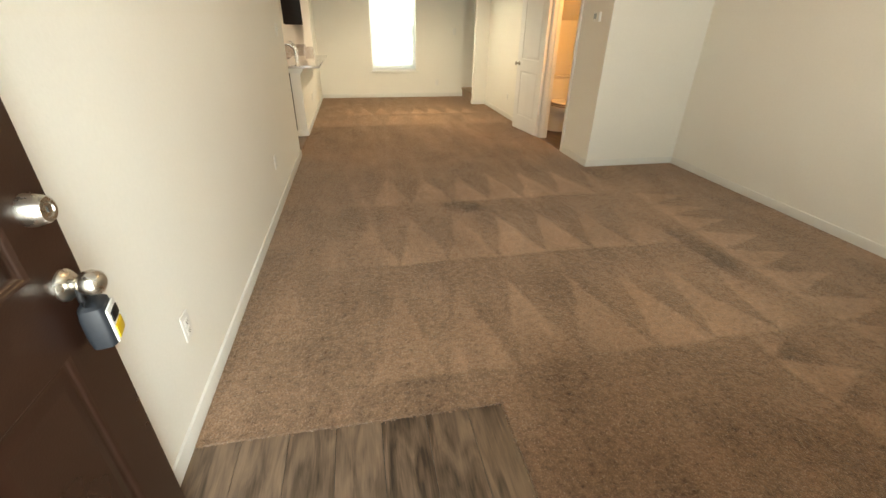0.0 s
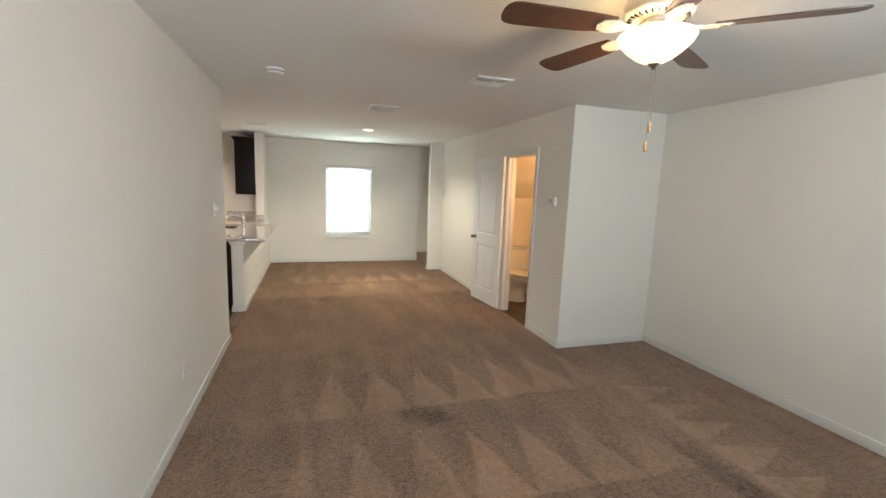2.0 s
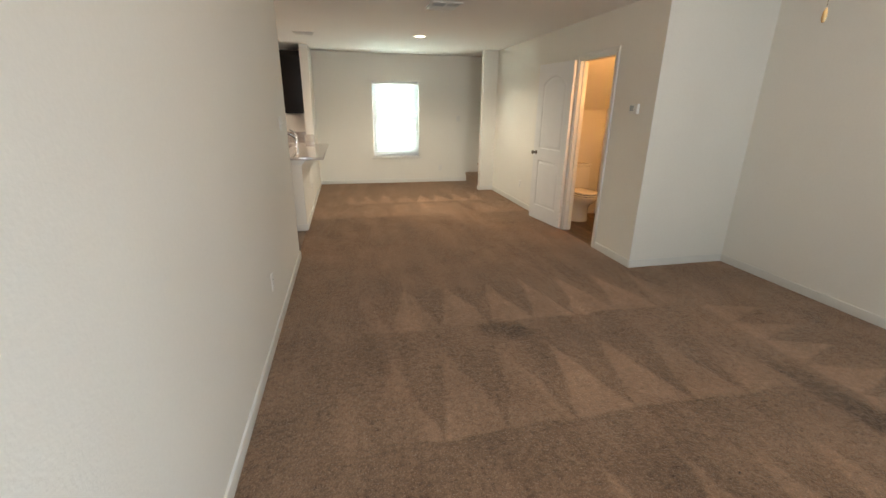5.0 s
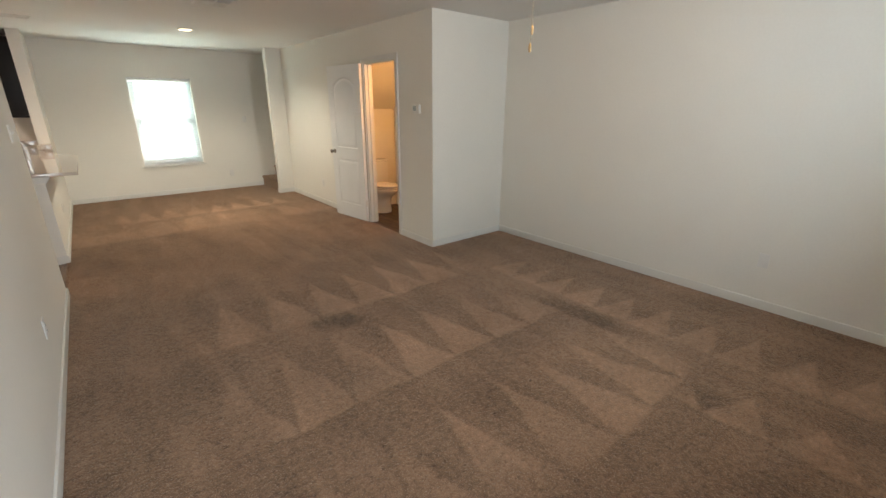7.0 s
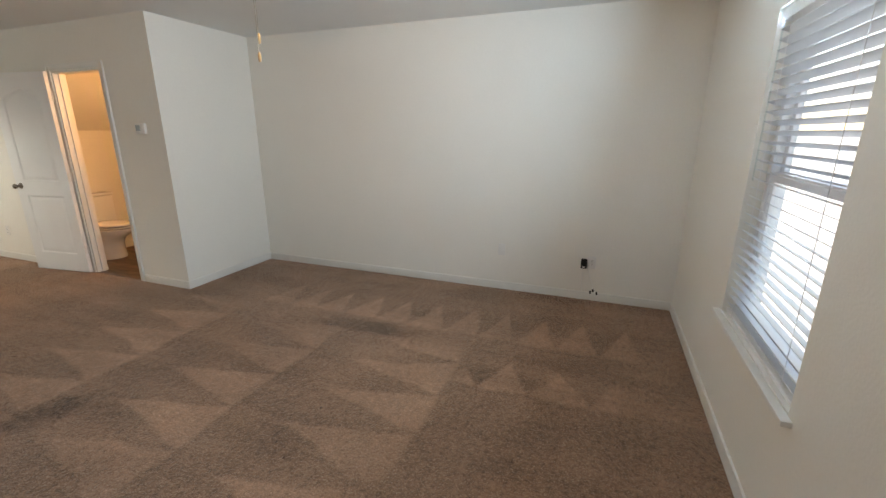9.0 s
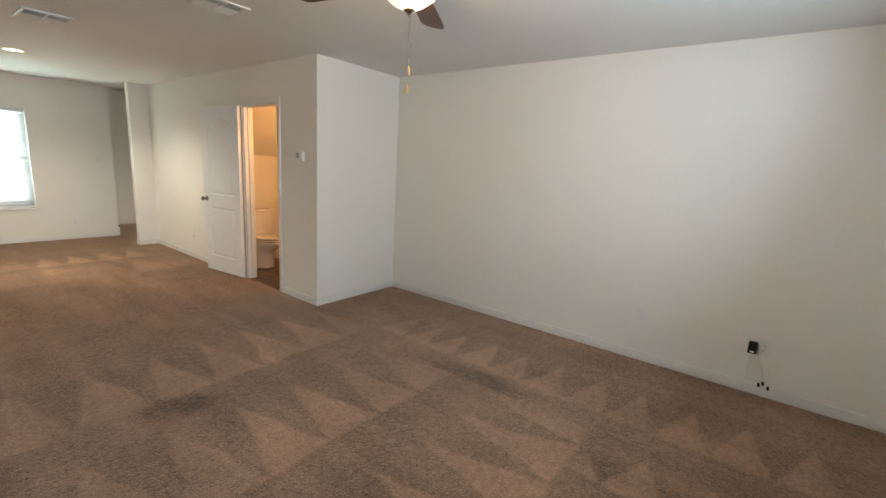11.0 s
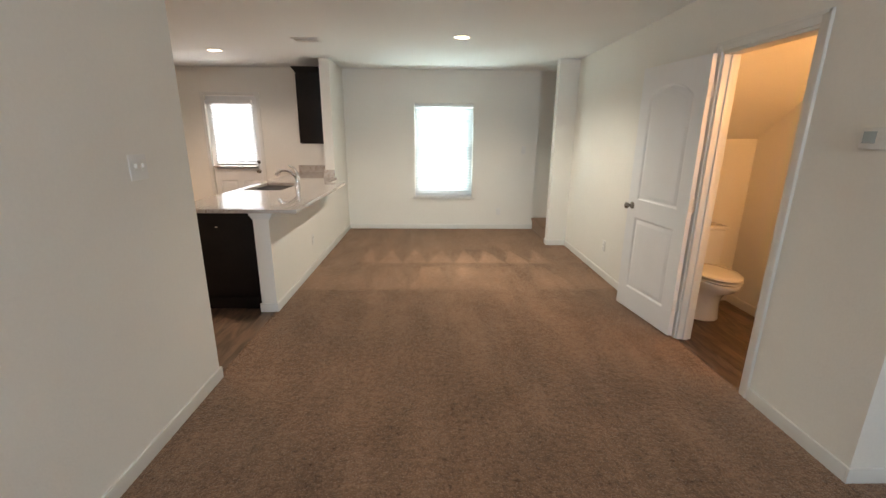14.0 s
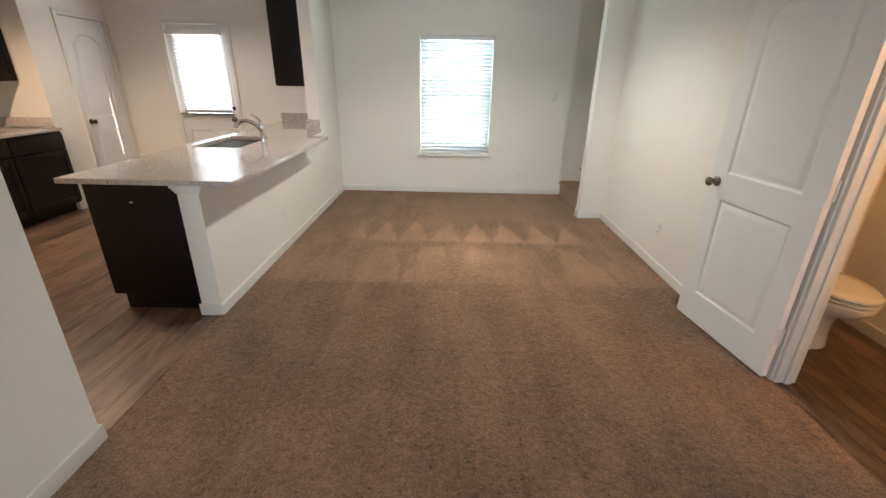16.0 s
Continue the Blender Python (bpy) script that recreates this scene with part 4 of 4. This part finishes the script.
part("screw_cap", boxes((0.27, 0.292, -0.004, 0.0, 0.735, 0.747), bevel=0.001), NICKEL, end, "small bright metal catch")
cap = thing("half_wall_cap", pose(-0.755, 6.33, 0.80), "white moulded trim under the counter overhang", "trim", kind="structure")
part("moulding", boxes((-0.082, 0.11, -0.040, 0.0, 0.058, 0.083), (-0.076, 0.095, -0.026, 0.0, 0.040, 0.058), (-0.070, 0.080, -0.014, 0.0, 0.024, 0.040), (0.065, 0.11, 0.0, 0.10, 0.055, 0.083), (0.065, 0.095, 0.0, 0.09, 0.035, 0.055), (0.065, 0.080, 0.0, 0.08, 0.015, 0.035), bevel=0.004), TRIM, cap)

# Worktop with an undermount sink cut through it.
SX0, SX1, SY0, SY1 = -1.36, -0.95, 7.42, 8.12
counter = thing("peninsula_counter", pose(0, 0, 0.887), "polished speckled granite counter on the peninsula", "countertop")
def grid_slab(xs, ys, solid_cell, z0, z1):
    """One welded slab over the cells of a grid that solid_cell keeps."""
    bm = bm_()
    for i, (a, c) in enumerate(zip(xs, xs[1:])):
        for j, (d, e) in enumerate(zip(ys, ys[1:])):
            if solid_cell(i, j):
                bm.faces.new([bm.verts.new(p) for p in ((a, d, z0), (c, d, z0), (c, e, z0), (a, e, z0))])
    bmesh.ops.remove_doubles(bm, verts=bm.verts[:], dist=1e-5)
    ext = bmesh.ops.extrude_face_region(bm, geom=bm.faces[:])
    bmesh.ops.translate(bm, verts=[g for g in ext["geom"] if isinstance(g, bmesh.types.BMVert)], vec=(0, 0, z1 - z0))
    return bm


slab = grid_slab((-1.455, SX0, SX1, -0.823, -0.672, -0.43), (6.25, SY0, SY1, 8.22, 8.845, BY - 0.003),
                 lambda i, j: not (i == 1 and j == 1) and not (i == 4 and j > 2) and not (i == 3 and j > 3), 0.0, 0.032)
part("slab", slab, GRANITE, counter)
part("edge_round", boxes((-1.458, -0.427, 6.246, 6.251, 0.003, 0.029), (-0.431, -0.426, 6.25, 8.22, 0.003, 0.029), bevel=0.002), GRANITE, counter)
part("backsplash", boxes((-1.44, -0.823, BY - 0.022, BY - 0.003, 0.033, 0.135), (-0.842, -0.823, 8.83, BY - 0.022, 0.033, 0.135), (-0.842, -0.69, 8.828, 8.847, 0.033, 0.135), bevel=0.002), GRANITE, counter, "granite backsplash strip")
sink = thing("kitchen_sink", pose(0, 0, 0.70), "undermount stainless steel kitchen sink", "sink")
part("basin", boxes((SX0 - 0.002, SX0, SY0, SY1, 0.0, 0.186), (SX1, SX1 + 0.002, SY0, SY1, 0.0, 0.186), (SX0, SX1, SY0 - 0.002, SY0, 0.0, 0.186), (SX0, SX1, SY1, SY1 + 0.002, 0.0, 0.186), (SX0, SX1, SY0, SY1, 0.0, 0.002)), STEEL, sink)
part("drain", lathe(bm_(), [(0, 0.004), (0.03, 0.004), (0.045, 0.006), (0.05, 0.002)], pose((SX0 + SX1) / 2, (SY0 + SY1) / 2, 0)), CHROME, sink)
faucet = thing("kitchen_faucet", pose(-0.875, 7.75, 0.919, 0, 0, 190), "chrome single-lever pull-out kitchen faucet", "faucet")
faucet.scale = (1.08, 1.08, 1.12)
part("base", lathe(bm_(), [(0, 0), (0.03, 0), (0.03, 0.006), (0.024, 0.012), (0.022, 0.10), (0.024, 0.12), (0.02, 0.14), (0, 0.142)]), CHROME, faucet)
sp = [(0.0, 0, 0.09), (0.03, 0, 0.125), (0.07, 0, 0.155), (0.11, 0, 0.17), (0.15, 0, 0.168), (0.18, 0, 0.152), (0.20, 0, 0.125), (0.205, 0, 0.115)]
part("spout", tube(bm_(), sp, [0.016, 0.016, 0.015, 0.014, 0.014, 0.017, 0.019, 0.018], 14), CHROME, faucet)
part("lever", tube(bm_(), [(0, 0, 0.135), (0.005, 0, 0.155), (0.03, 0, 0.19), (0.075, 0, 0.215)], [0.017, 0.014, 0.008, 0.007], 12), CHROME, faucet)

# Wall unit hanging on the kitchen side of the full-height wall end.
def wall_cabinet(m, w, doors, label, depth=0.31, h=0.93):
    t = thing("wall_cabinet", m, label, "cabinet", "kitchen wall cabinets")
    part("body", boxes((0.0, w, 0.0, depth, 0.0, h), bevel=0.001), ESPRESSO, t)
    dw = (w - 0.004 * (doors + 1)) / doors
    for i in range(doors):
        d = bm_()
        x = 0.004 + i * (dw + 0.004)
        shaker(d, x, x + dw, 0.008, h - 0.03, 0.0)
        part("door", d, ESPRESSO, t)
    cr = bm_()
    loft(cr, [[(-o, -0.019 - o, z), (w + o, -0.019 - o, z), (w + o, depth, z), (-o, depth, z)] for o, z in ((0.0, h - 0.02), (0.006, h), (0.012, h + 0.012), (0.034, h + 0.04), (0.038, h + 0.055))])
    part("crown", cr, ESPRESSO, t)
    return t


wall_cabinet(pose(-1.13, BY - 0.002, 1.37, 0, 0, -90), 0.82, 2, "dark espresso wall cabinet with crown moulding", depth=0.308)

# Run along the left kitchen wall, facing +x.
for i in range(3):
    base_cabinet(pose(-3.44, 6.70 + 0.615 * i, 0, 0, 0, 90), 0.613, 1, "dark espresso base cabinet along the kitchen wall", depth=0.605)
left_top = thing("wall_counter", pose(0, 0, 0.887), "polished speckled granite counter against the kitchen wall", "countertop")
part("slab", boxes((KX + 0.003, -3.405, 6.68, 8.547, 0.0, 0.032), bevel=0.003), GRANITE, left_top)
part("backsplash", boxes((KX + 0.003, KX + 0.022, 6.68, 8.547, 0.033, 0.135), (KX + 0.022, -3.49, 8.528, 8.547, 0.033, 0.135), bevel=0.002), GRANITE, left_top)
for i in range(2):
    wall_cabinet(pose(-3.72, 7.30 + 0.62 * i, 1.38, 0, 0, 90), 0.617, 1, "dark espresso wall cabinet over the counter", depth=0.325)


# ---- bathroom ----
toilet = thing("toilet", pose(3.025, 6.57, 0.0), "white porcelain two-piece toilet with closed lid", "toilet")


def egg(w, y0, y1, z, n=32):
    """An oval ring: blunt at the back (y0), rounder at the front (y1)."""
    out = []
    for k in range(n):
        a = 2 * math.pi * k / n
        c, s = math.cos(a), math.sin(a)
        ym, half = (y0 + y1) / 2, abs(y1 - y0) / 2
        y = ym - half * s
        taper = 1.0 - 0.16 * max(0, s)
        out.append((w * taper * math.copysign(abs(c) ** 0.85, c), y, z))
    return out


part("pedestal", loft(bm_(), [egg(0.165, -0.08, -0.475, 0.0), egg(0.168, -0.07, -0.482, 0.015), egg(0.162, -0.08, -0.475, 0.05), egg(0.154, -0.09, -0.470, 0.13), egg(0.150, -0.11, -0.48, 0.19), egg(0.154, -0.13, -0.52, 0.25), egg(0.160, -0.15, -0.63, 0.305), egg(0.178, -0.16, -0.676, 0.35), egg(0.178, -0.16, -0.678, 0.372), egg(0.170, -0.165, -0.672, 0.380)]), PORCELAIN, toilet)
part("seat", loft(bm_(), [egg(0.168, -0.19, -0.665, 0.386), egg(0.184, -0.185, -0.682, 0.391), egg(0.184, -0.185, -0.682, 0.401), egg(0.168, -0.19, -0.665, 0.406)]), PORCELAIN, toilet)
# Dark core added where the gaps around the seat lie in shade.
part("seat_gap_shade", loft(bm_(), [egg(0.160, -0.19, -0.655, 0.379), egg(0.160, -0.19, -0.655, 0.417)]), SLOT, toilet, "dark core that stands for the shade under seat and lid")
part("lid", loft(bm_(), [egg(0.168, -0.19, -0.665, 0.414), egg(0.184, -0.185, -0.681, 0.418), egg(0.182, -0.185, -0.678, 0.430), egg(0.165, -0.20, -0.66, 0.438), egg(0.10, -0.28, -0.62, 0.442)]), PORCELAIN, toilet)
part("tank", bx(bm_(), -0.20, 0.20, -0.20, -0.015, 0.385, 0.735, 0.02), PORCELAIN, toilet)
part("tank_lid", bx(bm_(), -0.21, 0.21, -0.212, -0.008, 0.737, 0.768, 0.008), PORCELAIN, toilet)
part("flush_lever", tube(bm_(), [(-0.15, -0.20, 0.68), (-0.15, -0.222, 0.68), (-0.09, -0.226, 0.674)], 0.006, 8), CHROME, toilet)
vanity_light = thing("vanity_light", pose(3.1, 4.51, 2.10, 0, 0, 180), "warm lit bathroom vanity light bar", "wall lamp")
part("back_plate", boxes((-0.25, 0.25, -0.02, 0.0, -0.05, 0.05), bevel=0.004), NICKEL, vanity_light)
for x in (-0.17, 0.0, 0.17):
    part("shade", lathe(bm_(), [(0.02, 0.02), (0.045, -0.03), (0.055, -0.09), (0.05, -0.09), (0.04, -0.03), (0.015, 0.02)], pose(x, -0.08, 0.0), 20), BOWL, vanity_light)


# ---- floor planks ----
def plank_floor(name, x0, x1, y0, y1, label, wide=0.18, long=1.22):
    base = solid(name, boxes((x0, x1, y0, y1, -0.05, -0.0125)), SLOT, label, "floor")
    meshes = {}
    rng = random.Random(len(name))
    x = x0
    while x < x1 - 0.005:
        w = min(wide, x1 - x)
        y = y0 - rng.uniform(0.1, 0.9) * long
        while y < y1:
            a, c = max(y, y0), min(y + long, y1)
            if c - a > 0.01:
                key = (round(w, 3), round(c - a, 3))
                if key not in meshes:
                    meshes[key] = mesh_of("plank", bx(bm_(), 0.0012, w - 0.0012, 0.0012, c - a - 0.0012, -0.012, -0.008 + 0.002), PLANK)
                p = new("plank", meshes[key])
                p.parent = base
                p.location = (x, a, 0)
            y += long
        x += wide


plank_floor("floor_entrance", LX, 0.55, FY, 1.273, "grey-brown wood-look vinyl planks at the entrance")
plank_floor("floor_kitchen", KX, LX - 0.013, 5.28, BY, "grey-brown wood-look vinyl planks in the kitchen")
plank_floor("floor_bath", HX, 3.50, 4.51, 6.58, "dark wood-look vinyl planks in the bathroom")
plank_floor("floor_doorstep", -0.625, 0.305, -0.12, FY, "vinyl planks under the open entrance door")


# Fuzzy cut edge of the carpet against the entrance planks.
def tufts(name, runs, label):
    rng = random.Random(5)
    verts, faces = [], []
    for x0, y0, x1, y1 in runs:
        n = int(math.hypot(x1 - x0, y1 - y0) / 0.0016)
        for i in range(n):
            a = rng.random()
            cx, cy = x0 + (x1 - x0) * a + rng.gauss(0, 0.004), y0 + (y1 - y0) * a + rng.gauss(0, 0.004)
            r, h = rng.uniform(0.002, 0.004), rng.uniform(0.004, 0.013)
            tx, ty = rng.gauss(0, 0.004), rng.gauss(0, 0.004)
            k = len(verts)
            for j in range(4):
                b = j * math.pi / 2 + rng.random()
                verts.append((cx + r * math.cos(b), cy + r * math.sin(b), -0.010))
            verts.append((cx + tx, cy + ty, h - 0.004))
            for j in range(4):
                faces.append((k + j, k + (j + 1) % 4, k + 4))
    me = bpy.data.meshes.new(name)
    me.from_pydata(verts, [], faces)
    me.materials.append(CARPET)
    tagged(new(name, me), label, "carpet pile", "", "stuff")


tufts("carpet_fringe", [(LX + 0.01, 1.275, 0.553, 1.272), (0.554, FY + 0.01, 0.551, 1.275), (LX - 0.01, 5.29, -0.69, 6.32), (HX - 0.002, 5.10, HX - 0.002, 5.78)], "frayed brown carpet edge beside the vinyl planks")


# Twisted yarn tufts that stand on the carpet where the walk passes close.
def pile(name, areas, label, step=0.0102):
    rng = np.random.RandomState(11)
    cs = []
    for x0, x1, y0, y1 in areas:
        gx, gy = np.meshgrid(np.arange(x0, x1, step), np.arange(y0, y1, step))
        c = np.stack([gx.ravel(), gy.ravel()], 1)
        cs.append(c + rng.uniform(-0.6, 0.6, c.shape) * step)
    c = np.concatenate(cs)
    n = len(c)
    a = rng.uniform(0, math.pi, n)[:, None] + np.arange(3)[None, :] * (2 * math.pi / 3)
    r = rng.uniform(0.0035, 0.0062, n)[:, None]
    v = np.zeros((n, 4, 3))
    v[:, :3, 0] = c[:, :1] + r * np.cos(a)
    v[:, :3, 1] = c[:, 1:] + r * np.sin(a)
    v[:, :3, 2] = -0.002
    v[:, 3, :2] = c + rng.normal(0, 0.0028, (n, 2))
    v[:, 3, 2] = rng.uniform(0.0025, 0.0075, n)
    k = np.arange(n)[:, None] * 4
    f = np.stack([np.concatenate([k + i, k + (i + 1) % 3, k + 3], 1) for i in range(3)], 1).reshape(-1, 3)
    me = bpy.data.meshes.new(name)
    me.vertices.add(n * 4)
    me.vertices.foreach_set("co", v.ravel())
    me.loops.add(len(f) * 3)
    me.loops.foreach_set("vertex_index", f.ravel().astype(np.int32))
    me.polygons.add(len(f))
    me.polygons.foreach_set("loop_start", np.arange(0, len(f) * 3, 3, dtype=np.int32))
    me.update(calc_edges=True)
    me.materials.append(PILE)
    tagged(new(name, me), label, "carpet pile", "", "stuff")


pile("carpet_pile", [(LX + 0.02, RX - 0.02, 1.285, 4.38), (0.57, RX - 0.02, 0.06, 1.285), (LX + 0.02, HX - 0.02, 4.38, 5.27), (-0.70, HX - 0.02, 5.27, 6.32), (-0.67, HX - 0.02, 6.32, 8.62), (-0.67, 2.31, 8.62, BY - 0.02)], "short brown twisted carpet pile with vacuum marks")


# A few bits of lint left on the carpet.
for x, y, s in ((-0.66, 4.05, 0.006), (2.36, 2.62, 0.008), (1.46, 2.05, 0.004), (0.22, 3.30, 0.004)):
    lint = bm_()
    tube(lint, [(-s, 0, 0.0), (-0.2 * s, 0.5 * s, 0.0035), (0.6 * s, 0.2 * s, 0.003), (s, -0.5 * s, 0.0)], [0.001, 0.0025, 0.0022, 0.0008], 6)
    ob = new("lint", mesh_of("lint", lint, SLOT))
    ob.location = (x, y, 0.005)
    tagged(ob, "small dark bit of lint on the carpet", "lint", "bits of lint")
